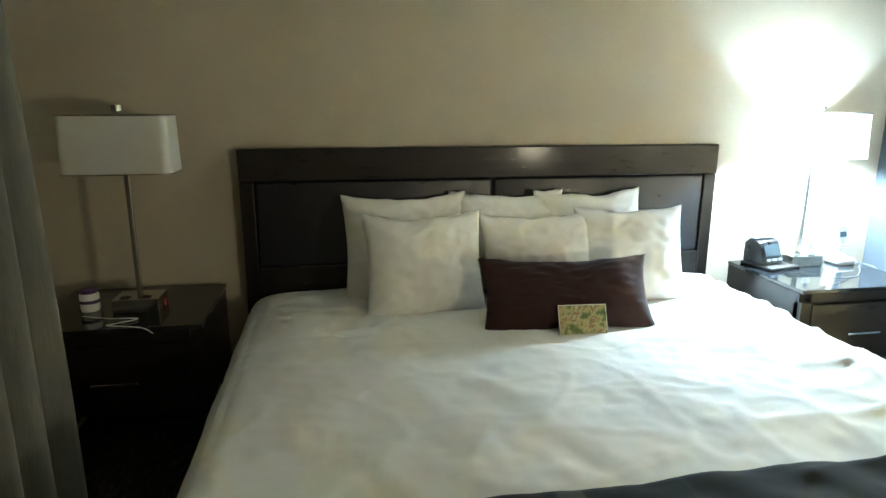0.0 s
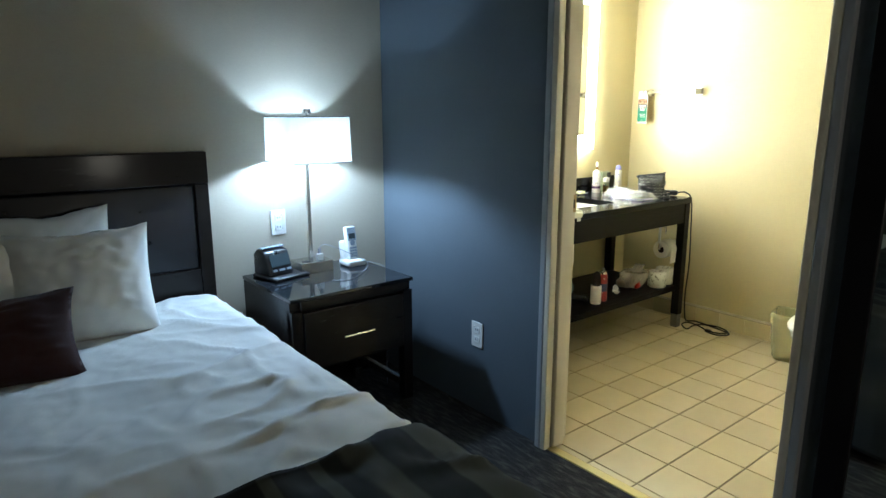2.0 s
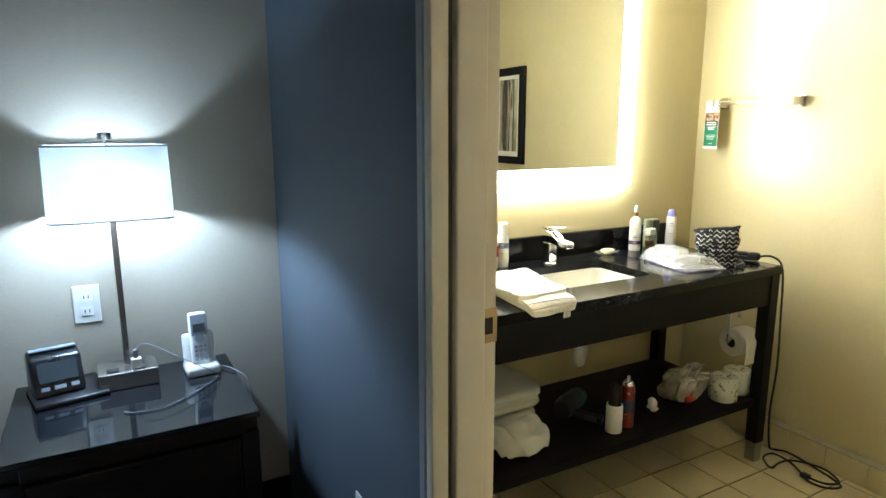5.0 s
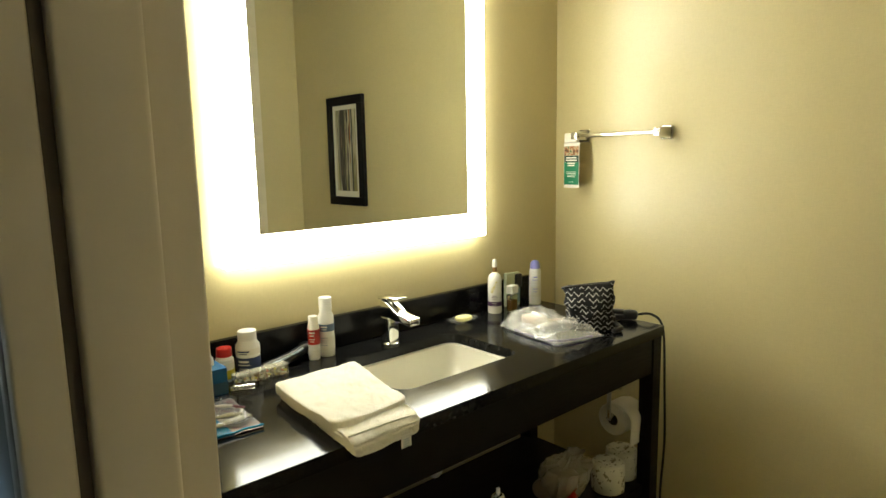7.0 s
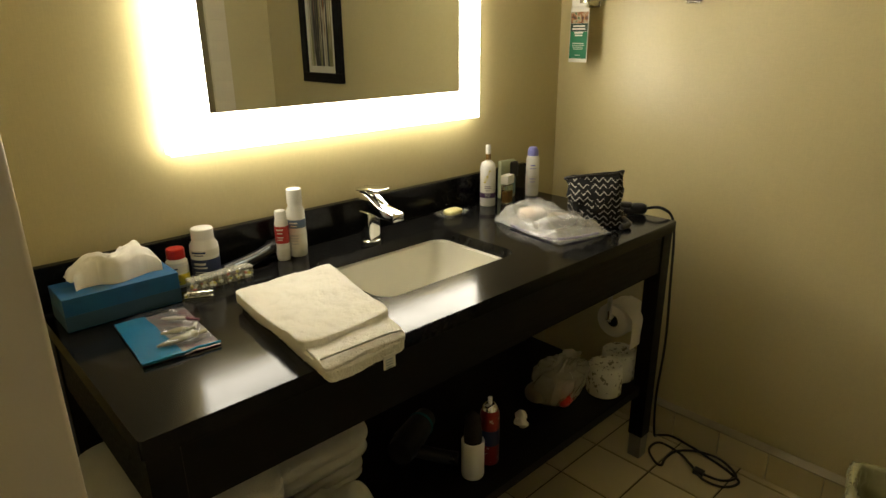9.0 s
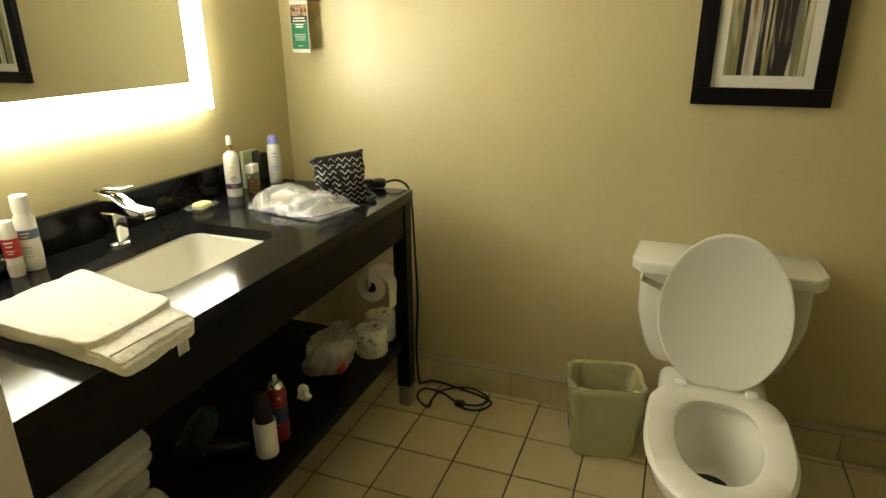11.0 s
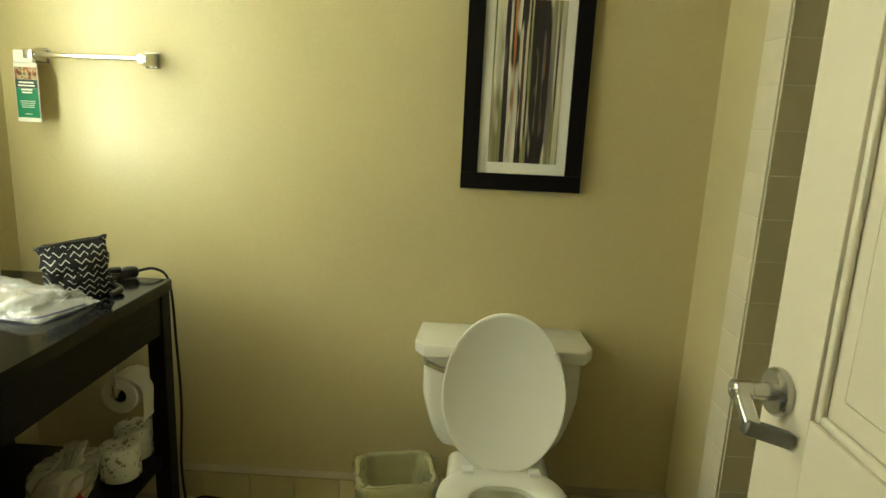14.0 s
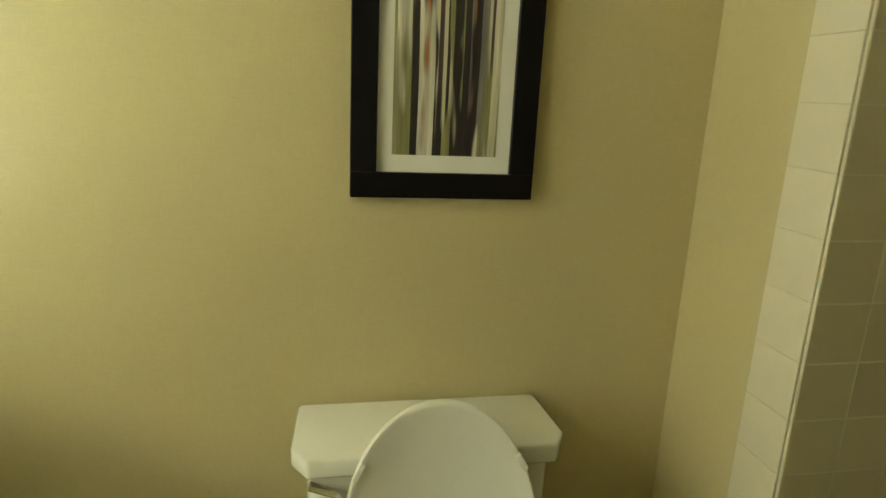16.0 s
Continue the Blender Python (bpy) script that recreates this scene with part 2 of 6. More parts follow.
M_BEIGE = linen("beige_wall_vinyl", (0.54, 0.465, 0.240), rough=0.29, spec=0.6)
M_TAN = linen("taupe_wall_vinyl", (0.42, 0.37, 0.28))
M_BLUE = linen("blue_wall_vinyl", (0.092, 0.108, 0.122))
M_CEIL = mat("ceiling_paint", (0.72, 0.69, 0.6), 0.9, var=0.03, bump=0.3, bscale=120)
M_JAMB = mat("cream_frame_paint", (0.62, 0.56, 0.42), 0.4, var=0.04, bump=0.08, bscale=90)
# shaded copy of the frame paint, for the casing that faces the dim bedroom
M_SHADEDFRAME = mat("shaded_frame_paint", (0.30, 0.31, 0.31), 0.45, var=0.05, bump=0.08)
M_DOOR = mat("cream_door_paint", (0.66, 0.60, 0.46), 0.4, var=0.03, bump=0.08, bscale=60)
M_TILE = varied("floor_tile_glaze", (0.56, 0.47, 0.265), 0.35, 0.07)
M_BASETILE = varied("base_tile_glaze", (0.57, 0.49, 0.27), 0.3, 0.05)
M_SHOWER = varied("shower_tile_glaze", (0.53, 0.47, 0.275), 0.4, 0.05)
M_TRIMTILE = varied("trim_tile_glaze", (0.66, 0.60, 0.44), 0.4, 0.012)
# brown that paints the shade inside the door frame's groove
M_GROOVESHADE = mat("brown_groove_shade", (0.085, 0.066, 0.04), 0.6, bump=0.1)
M_GROUT = mat("dark_grout", (0.055, 0.042, 0.028), 0.95, bump=0.4)
M_CAULK = mat("tan_caulk", (0.38, 0.33, 0.22), 0.7, bump=0.3)
M_LGROUT = mat("pale_grout", (0.62, 0.57, 0.40), 0.95, bump=0.4)
M_TRIMGROUT = mat("trim_grout", (0.56, 0.51, 0.38), 0.9, bump=0.2)
M_CARPET = carpet_mat()
M_WOOD = mat("espresso_wood", (0.008, 0.006, 0.005), 0.36, var=0.25, scale=3, stretch=(3, 40, 40), bump=0.04, bscale=30, spec=0.25, coat=0.18)
M_VANITY = mat("black_stained_wood", (0.0045, 0.004, 0.0035), 0.4, var=0.25, scale=3, stretch=(3, 40, 40), bump=0.06, bscale=30, spec=0.16)
M_LEATHER = mat("black_leather", (0.007, 0.008, 0.012), 0.36, var=0.2, bump=0.35, bscale=260, dist=0.001)
M_GRANITE = granite("black_granite")
M_GLASSTOP = mat("dark_glass_top", (0.014, 0.015, 0.017), 0.06, var=0.1, bump=0.0, rvar=0.03)
M_LINEN = mat("white_bed_linen", (0.74, 0.73, 0.68), 0.85, var=0.03, bump=0.35, bscale=420, sheen=0.15, dist=0.001)
M_PILLOW = mat("white_pillowcase", (0.74, 0.73, 0.68), 0.85, var=0.03, bump=0.35, bscale=300, sheen=0.15, dist=0.0012)
M_BROWN = mat("brown_cushion_cloth", (0.028, 0.0085, 0.0062), 0.88, var=0.2, scale=40, bump=0.5, bscale=300, sheen=0.12, spec=0.3)
M_THROW = striped("charcoal_striped_throw", [(0.40, (0.007, 0.009, 0.008)), (0.49, (0.009, 0.012, 0.010)), (0.505, (0.055, 0.058, 0.045)), (0.60, (0.05, 0.052, 0.04)), (0.62, (0.009, 0.011, 0.010))], 0, 5.5, 0.9, 1.0, 3.3, 0.1)
M_TERRY = mat("white_terry", (0.76, 0.73, 0.62), 0.95, var=0.06, bump=0.8, bscale=330, sheen=0.4, dist=0.004)
M_CERAMIC = mat("white_ceramic", (0.74, 0.72, 0.62), 0.12, var=0.02, bump=0.0, rvar=0.0, coat=0.3)
M_SEAT = mat("white_seat_plastic", (0.72, 0.70, 0.60), 0.3, var=0.015, bump=0.0, rvar=0.0)
M_CHROME = plain("chrome", (0.82, 0.82, 0.80), 0.08, 1.0)
M_NICKEL = mat("brushed_nickel", (0.55, 0.54, 0.50), 0.27, 1.0, var=0.03, bump=0.0, rvar=0.0)
M_BRASS = plain("worn_strike_brass", (0.42, 0.30, 0.14), 0.35, 1.0)
M_MIRROR = plain("silver_mirror", (0.83, 0.86, 0.82), 0.0, 1.0)
M_GLOW = plain("lit_acrylic", (0.9, 0.88, 0.8), 0.5, emit=MIRROR_GLOW, emit_col=BATH_COLOUR)
M_GLOWSIDE = plain("lit_acrylic_edge", (0.9, 0.88, 0.8), 0.5, emit=MIRROR_GLOW * 0.58, emit_col=BATH_COLOUR)
M_BLACKPL = mat("black_plastic", (0.012, 0.012, 0.013), 0.35, var=0.15, bump=0.1, bscale=400)
M_BLACKMAT = mat("black_frame_lacquer", (0.007, 0.006, 0.006), 0.45, var=0.2, bump=0.1, spec=0.14)
M_WHITEPL = plain("white_plastic", (0.78, 0.77, 0.72), 0.3)
M_IVORYPL = plain("ivory_plastic", (0.70, 0.68, 0.62), 0.35)
M_GREYPL = plain("silver_plastic", (0.35, 0.40, 0.46), 0.3, 0.3)
M_SCREEN = plain("grey_display", (0.05, 0.065, 0.07), 0.15)
M_RED = plain("red_plastic", (0.42, 0.02, 0.015), 0.3)
M_YELLOW = plain("yellow_label", (0.6, 0.5, 0.03), 0.4)
M_PALEYEL = plain("pale_yellow_print", (0.72, 0.66, 0.34), 0.4)
# the lever's nickel again, darkened to hold the reflection of the dark room
M_NICKELSHADE = plain("shaded_nickel", (0.16, 0.16, 0.15), 0.35, 1.0)
M_BASEJOINT = mat("brown_base_joint", (0.36, 0.31, 0.19), 0.95, bump=0.3)
M_NAVY = plain("navy_label", (0.02, 0.035, 0.10), 0.4)
M_BLUECARD = mat("blue_carton", (0.014, 0.11, 0.27), 0.45, var=0.25, scale=30, bump=0.0)
M_BLUEFILM = plain("blue_film", (0.012, 0.19, 0.38), 0.2)
M_GREEN = plain("green_card", (0.01, 0.16, 0.07), 0.4)
M_CREAMCARD = plain("cream_card", (0.72, 0.70, 0.62), 0.5)
M_LILAC = plain("lilac_cap", (0.25, 0.25, 0.62), 0.35)
M_PURPLE = plain("purple_band", (0.06, 0.02, 0.09), 0.4)
M_GOLD = plain("gold_liquid", (0.45, 0.26, 0.08), 0.15, trans=0.5)
M_CLEAR = plain("clear_plastic", (0.95, 0.95, 0.93), 0.06, trans=1.0, ior=1.2)


def film_mat(name, fac=0.2, col=(0.5, 0.5, 0.49), deep=0.004, scale=55.0):
    """Thin clear film: mostly see-through, with a crumpled gloss."""
    m, tree, b = nodes_of(name)
    tc = tree.nodes.new("ShaderNodeTexCoord")
    n = node(tree, "ShaderNodeTexNoise", Scale=scale, Detail=2.0)
    tree.links.new(tc.outputs["Object"], n.inputs["Vector"])
    bp = node(tree, "ShaderNodeBump", Strength=0.8, Distance=deep)
    tree.links.new(n.outputs["Fac"], bp.inputs["Height"])
    tree.links.new(bp.outputs[0], b.inputs["Normal"])
    b.inputs["Base Color"].default_value = (*col, 1)
    b.inputs["Roughness"].default_value = 0.08
    b.inputs["Specular IOR Level"].default_value = 1.0
    tr = tree.nodes.new("ShaderNodeBsdfTransparent")
    mx = tree.nodes.new("ShaderNodeMixShader")
    mx.inputs[0].default_value = fac
    tree.links.new(tr.outputs[0], mx.inputs[1])
    tree.links.new(b.outputs[0], mx.inputs[2])
    tree.links.new(mx.outputs[0], tree.nodes["Material Output"].inputs["Surface"])
    return m


def blotchy(name, stops, scale, rough=0.4):
    m, tree, b = nodes_of(name)
    tc = tree.nodes.new("ShaderNodeTexCoord")
    n = node(tree, "ShaderNodeTexNoise", Scale=scale, Detail=5.0)
    tree.links.new(tc.outputs["Object"], n.inputs["Vector"])
    r = ramp_of(tree, stops)
    tree.links.new(n.outputs["Fac"], r.inputs[0])
    tree.links.new(r.outputs[0], b.inputs["Base Color"])
    b.inputs["Roughness"].default_value = rough
    return m


M_FILM = film_mat("clear_bag_film", 0.33, (0.74, 0.74, 0.72), 0.0030, 34.0)
M_PADS = mat("beige_pads", (0.55, 0.47, 0.38), 0.7, bump=0)
M_SACK = film_mat("sack_film", 0.46, (0.62, 0.58, 0.50), 0.003)
M_LINER = film_mat("bin_liner_film", 0.42, (0.72, 0.70, 0.42), 0.006, 38.0)
M_PILLBOX = film_mat("clear_pill_box", 0.32, (0.8, 0.78, 0.66))
M_POUCHFILM = film_mat("clear_pouch_film", 0.20, (0.12, 0.12, 0.12), 0.0015, 40.0)
M_CLEARDISH = film_mat("clear_dish_plastic", 0.13, (0.6, 0.6, 0.55), 0.0004, 20.0)
M_SATIN = plain("satin_metal", (0.72, 0.71, 0.68), 0.38, metal=1.0)
M_BIN = film_mat("pale_bin_plastic", 0.62, (0.60, 0.55, 0.27), 0.002, 30.0)
M_TISSUE = mat("tissue_paper", (0.80, 0.77, 0.68), 0.9, var=0.02, bump=0.3, bscale=80)
M_PAPER = mat("roll_paper", (0.78, 0.74, 0.64), 0.95, var=0.03, bump=0.4, bscale=200)
M_WRAP = spotted("printed_roll_wrapper", (0.70, 0.68, 0.58), (0.24, 0.22, 0.15), 60, 0.58)
# near-black: paints the shade in holes and slots; also the brush's dark bristles
M_DARKHOLE = plain("hole_shade_and_bristle", (0.02, 0.016, 0.012), 0.9)
M_ART = painted_print()
M_MATBOARD = plain("white_mat_board", (0.75, 0.73, 0.64), 0.7)
M_DRAPE = mat("grey_drape", (0.16, 0.16, 0.135), 0.9, var=0.25, scale=60, bump=0.6, bscale=250, stretch=(1, 1, 0.15), sheen=0.3)
M_DARKPRINT = plain("dark_card_print", (0.02, 0.045, 0.03), 0.4)
M_CARDPHOTO = blotchy("card_photo", [(0.38, (0.06, 0.03, 0.015)), (0.47, (0.32, 0.12, 0.03)), (0.55, (0.45, 0.36, 0.22)), (0.62, (0.08, 0.12, 0.04))], 60)
M_CHEVRON = zigzag()
M_PALEOLIVE = plain("pale_olive_print", (0.30, 0.28, 0.15), 0.4)
M_PLUM = plain("plum_print", (0.16, 0.03, 0.06), 0.4)
M_POUCHBACK = blotchy("pouch_backing_print", [(0.40, (0.10, 0.035, 0.05)), (0.48, (0.16, 0.14, 0.13)), (0.55, (0.05, 0.05, 0.06)), (0.62, (0.22, 0.19, 0.16))], 45)
M_CARDPIC = blotchy("printed_card", [(0.32, (0.03, 0.05, 0.015)), (0.42, (0.12, 0.16, 0.04)), (0.5, (0.42, 0.36, 0.16)), (0.57, (0.20, 0.12, 0.04)), (0.64, (0.55, 0.5, 0.32)), (0.72, (0.10, 0.14, 0.04))], 22)
M_CANRED = spotted("red_can_print", (0.20, 0.013, 0.013), (0.4, 0.36, 0.30), 70, 0.66, 0.3)
M_CABLE = plain("black_cable", (0.008, 0.008, 0.008), 0.45)
M_CABLE2 = plain("grey_cable", (0.25, 0.26, 0.27), 0.45)
# threshold metal with the bathroom's yellow light put into its colour
M_THRESH = plain("yellow_lit_threshold", (0.62, 0.52, 0.20), 0.35, 0.6)
M_FOOT = plain("steel_foot", (0.30, 0.29, 0.26), 0.35, 0.8)


def shade_mat(name):
    m, tree, b = nodes_of(name)
    tc = tree.nodes.new("ShaderNodeTexCoord")
    w = node(tree, "ShaderNodeTexNoise", Scale=400.0, Detail=2.0)
    tree.links.new(tc.outputs["Object"], w.inputs["Vector"])
    bp = node(tree, "ShaderNodeBump", Strength=0.2, Distance=0.001)
    tree.links.new(w.outputs["Fac"], bp.inputs["Height"])
    d = node(tree, "ShaderNodeBsdfDiffuse", Color=(0.82, 0.82, 0.78, 1))
    tr = node(tree, "ShaderNodeBsdfTranslucent", Color=(0.8, 0.8, 0.78, 1))
    for s in (d, tr):
        tree.links.new(bp.outputs[0], s.inputs["Normal"])
    mx = tree.nodes.new("ShaderNodeMixShader")
    mx.inputs[0].default_value = 0.45
    tree.links.new(d.outputs[0], mx.inputs[1])
    tree.links.new(tr.outputs[0], mx.inputs[2])
    tree.links.new(mx.outputs[0], tree.nodes["Material Output"].inputs["Surface"])
    return m


M_SHADE = shade_mat("white_shade_cloth")


# ---- building blocks ----
def box(bm, x0, x1, y0, y1, z0, z1, bev=0.0, seg=2):
    vs = bmesh.ops.create_cube(bm, size=1.0)["verts"]
    for v in vs:
        v.co = Vector(((x0 + x1) / 2 + v.co.x * (x1 - x0), (y0 + y1) / 2 + v.co.y * (y1 - y0), (z0 + z1) / 2 + v.co.z * (z1 - z0)))
    if bev:
        es = list({e for v in vs for e in v.link_edges})
        bmesh.ops.bevel(bm, geom=es, offset=bev, segments=seg, affect="EDGES", profile=0.5)
    return bm


def bx(*a, **k):
    return box(bmesh.new(), *a, **k)


def lathe(prof, n=24, bm=None, c=(0, 0, 0), axis="z"):
    bm = bm or bmesh.new()
    rings = []
    for r, z in prof:
        ring = []
        for i in range(n):
            a = 2 * math.pi * i / n
            p = (r * math.cos(a), r * math.sin(a), z)
            if axis == "x":
                p = (z, r * math.cos(a), r * math.sin(a))
            elif axis == "y":
                p = (r * math.cos(a), z, -r * math.sin(a))
            ring.append(bm.verts.new((p[0] + c[0], p[1] + c[1], p[2] + c[2])))
        rings.append(ring)
    for a, b2 in zip(rings, rings[1:]):
        for i in range(n):
            bm.faces.new((a[i], a[(i + 1) % n], b2[(i + 1) % n], b2[i]))
    for ring, flip in ((rings[0], True), (rings[-1], False)):
        if max((v.co - ring[0].co).length for v in ring) > 1e-5:
            bm.faces.new(ring[::-1] if flip else ring)
    return bm


def smooth_path(pts, k=6):
    pts = [Vector(p) for p in pts]
    out = []
    for i in range(len(pts) - 1):
        p0, p1, p2, p3 = pts[max(i - 1, 0)], pts[i], pts[i + 1], pts[min(i + 2, len(pts) - 1)]
        for j in range(k):
            t = j / k
            out.append(0.5 * ((2 * p1) + (p2 - p0) * t + (2 * p0 - 5 * p1 + 4 * p2 - p3) * t * t + (3 * p1 - p0 - 3 * p2 + p3) * t ** 3))
    out.append(pts[-1])
    return out


def sweep(pts, r, n=8, bm=None, k=6):
    bm = bm or bmesh.new()
    path = smooth_path(pts, k) if k > 1 else [Vector(p) for p in pts]
    up = Vector((0.13, 0.27, 1)).normalized()
    rings = []
    for i, p in enumerate(path):
        d = (path[min(i + 1, len(path) - 1)] - path[max(i - 1, 0)]).normalized()
        side = d.cross(up)
        if side.length < 0.05:
            side = d.cross(Vector((1, 0, 0)))
        side.normalize()
        u2 = side.cross(d)
        rings.append([bm.verts.new(p + r * (math.cos(2 * math.pi * j / n) * side + math.sin(2 * math.pi * j / n) * u2)) for j in range(n)])
    for a, b2 in zip(rings, rings[1:]):
        for j in range(n):
            bm.faces.new((a[j], a[(j + 1) % n], b2[(j + 1) % n], b2[j]))
    bm.faces.new(rings[0][::-1])
    bm.faces.new(rings[-1])
    return bm


def grid(nu, nv, f, bm=None, closed_u=False):
    """A sheet of quads from f(u, v), u and v from 0 to 1."""
    bm = bm or bmesh.new()
    vs = [[bm.verts.new(f(i / nu, j / nv)) for j in range(nv + 1)] for i in range(nu if closed_u else nu + 1)]
    for i in range(nu):
        for j in range(nv):
            i2 = (i + 1) % len(vs)
            bm.faces.new((vs[i][j], vs[i2][j], vs[i2][j + 1], vs[i][j + 1]))
    return bm


def blob(sx, sy, sz, e=4.0, cuts=9, amp=0.0, freq=8.0, seed=0.0, c=(0, 0, 0), bm=None, flat=False):
    """A soft rounded block with an uneven skin; flat: keeps the underside level."""
    bm2 = bmesh.new()
    bmesh.ops.create_cube(bm2, size=2.0)
    bmesh.ops.subdivide_edges(bm2, edges=bm2.edges[:], cuts=cuts, use_grid_fill=True)
    for v in bm2.verts:
        p = v.co
        s = (abs(p.x) ** e + abs(p.y) ** e + abs(p.z) ** e) ** (-1 / e)
        q = Vector((p.x * s * sx / 2, p.y * s * sy / 2, p.z * s * sz / 2))
        if amp:
            d = noise.noise(q * freq + Vector((seed, seed * 1.7, -seed)))
            k = q.normalized() * d * amp
            if flat and q.z < 0:
                k.z = 0
            q = q + k
        v.co = q + Vector(c)
    if bm is None:
        return bm2
    m = bpy.data.meshes.new("tmp")
    bm2.to_mesh(m)
    bm.from_mesh(m)
    bpy.data.meshes.remove(m)
    bm2.free()
    return bm


def part(name, bm, material, parent=None, label="", smooth=None, loc=None):
    """Links a bmesh as one mesh object, under a thing or part when one is given."""
    bmesh.ops.recalc_face_normals(bm, faces=bm.faces[:])
    me = bpy.data.meshes.new(name)
    bm.to_mesh(me)
    bm.free()
    me.materials.append(material)
    if smooth is not None:
        for p in me.polygons:
            p.use_smooth = True
        if smooth < 179:
            me.set_sharp_from_angle(angle=radians(smooth))
    ob = new(name, me)
    if parent:
        ob.parent = parent
    if loc:
        ob.location = loc
    if label:
        ob["label"] = label
    return ob


def thing(name, label, category, loc=(0, 0, 0), rz=0.0, group=""):
    ob = new(name)
    ob.empty_display_size = 0.05
    ob.location, ob.rotation_euler = loc, (0, 0, radians(rz))
    return tagged(ob, label, category, group)


def fixed(name, bm, material, label, category):
    return tagged(part(name, bm, material), label, category, kind="structure")


def thicken(bm, t):
    bmesh.ops.recalc_face_normals(bm, faces=bm.faces[:])
    bmesh.ops.solidify(bm, geom=bm.faces[:], thickness=t)
    return bm


# ---- large structure ----
CEIL = 2.44
X_BLUE, X_BATH, X_FAR = 3.605, 3.715, 5.575
Y_BED, Y_VAN, Y_RET = 3.01, 2.915, 0.72
D0, D1, DTOP = 0.981, 1.842, 2.04
fixed("wall_north", bx(-0.45, X_BLUE, Y_BED, Y_BED + 0.12, 0, CEIL), M_TAN, "taupe vinyl wall behind the bed headboard", "wall")
bm = bx(X_BLUE, X_BATH, D1 + 0.026, Y_BED + 0.12, 0, CEIL)
box(bm, X_BLUE, X_BATH, -2.3, D0 - 0.026, 0, CEIL)
box(bm, X_BLUE, X_BATH, D0 - 0.026, D1 + 0.026, DTOP + 0.001, CEIL)
w = fixed("wall_between", bm, M_BLUE, "wall between rooms, dark blue vinyl towards the bedroom", "wall")
w.data.materials.append(M_BEIGE)
for p in w.data.polygons:
    if p.normal.x > 0.5:
        p.material_index = 1
fixed("wall_bath_north", bx(X_BATH, X_FAR + 0.12, Y_VAN, Y_VAN + 0.2, 0, CEIL), M_BEIGE, "beige vinyl wall behind the vanity", "wall")
fixed("wall_bath_east", bx(X_FAR, X_FAR + 0.12, Y_RET, Y_VAN, 0, CEIL), M_BEIGE, "beige vinyl wall behind the toilet", "wall")
fixed("wall_bath_return", bx(5.203, X_FAR + 0.12, -0.35, Y_RET, 0, CEIL), M_BEIGE, "short beige return wall beside the shower", "wall")
fixed("wall_bath_south", bx(X_BATH, X_FAR + 0.12, -0.47, -0.35, 0, CEIL), M_BEIGE, "plain beige closing wall", "wall")
fixed("wall_west", bx(-0.45, -0.33, -2.3, Y_BED, 0, CEIL), M_TAN, "taupe window wall", "wall")
fixed("wall_south", bx(-0.45, X_BATH, -2.42, -2.3, 0, CEIL), M_TAN, "plain taupe closing wall", "wall")
fixed("ceiling_bedroom", bx(-0.45, X_BATH, -2.42, Y_BED + 0.12, CEIL, CEIL + 0.1), M_CEIL, "off-white textured bedroom ceiling", "ceiling")
fixed("ceiling_bathroom", bx(X_BATH, X_FAR + 0.12, -0.47, Y_VAN + 0.2, CEIL, CEIL + 0.1), M_CEIL, "off-white bathroom ceiling", "ceiling")
fixed("floor_bedroom", bx(-0.45, 3.615, -2.42, Y_BED + 0.12, -0.1, 0), M_CARPET, "dark patterned grey carpet", "floor")
floor_bath = fixed("floor_bathroom", bx(3.615, X_FAR + 0.12, -0.47, Y_VAN + 0.2, -0.1, -0.003), M_GROUT, "square beige floor tiles with dark grout", "floor")
fixed("threshold", bx(3.60, 3.64, D0, D1, -0.004, 0.006, bev=0.003), M_THRESH, "metal threshold strip in the doorway, yellow light in its colour", "threshold")
# unseen baseboard; its black colour stands in for shade below the nightstand
fixed("baseboard", bx(-0.33, X_BLUE, Y_BED - 0.012, Y_BED, 0, 0.1, bev=0.003), M_BLACKMAT, "bedroom baseboard, black to keep the shade under the nightstand", "baseboard")

# door frame
frame_ob = tagged(new("door_frame_1"), "cream painted metal door frame with a groove, its shade painted in", "door frame", kind="structure")


def jamb(y0, sgn):
    """One upright of the double-rabbet frame; y0 the face of the opening, sgn outwards from it."""
    def block(name, x0, x1, a, c, material, label="", bev=0.003):
        lo, hi = sorted((y0 + sgn * a, y0 + sgn * c))
        return part(name, bx(x0, x1, lo, hi, 0, DTOP, bev=bev, seg=3), material, frame_ob, label, smooth=40)
    block("jamb", X_BLUE - 0.023, 3.617, 0.0, 0.025, M_JAMB)
    block("groove_shade", 3.617, 3.627, 0.006, 0.025, M_GROOVESHADE, "brown strip painting the shade in the frame's groove", 0.001)
    block("stop", 3.627, 3.690, -0.010, 0.025, M_JAMB, bev=0.005)
    block("rabbet", 3.690, 3.730, 0.015, 0.025, M_JAMB)
    lo, hi = sorted((y0 + sgn * 0.0255, y0 + sgn * 0.052))
    part("casing", bx(X_BLUE - 0.025, X_BLUE, lo, hi, 0, DTOP + 0.05, bev=0.004), M_SHADEDFRAME, frame_ob, "casing strip with its bedroom shade painted in grey")
    part("casing", bx(X_BATH, X_BATH + 0.012, lo, hi, 0, DTOP + 0.05, bev=0.004), M_JAMB, frame_ob)


jamb(D1, 1)
jamb(D0, -1)
part("head", bx(X_BLUE - 0.012, 3.729, D0, D1, DTOP - 0.025, DTOP, bev=0.003), M_JAMB, frame_ob)
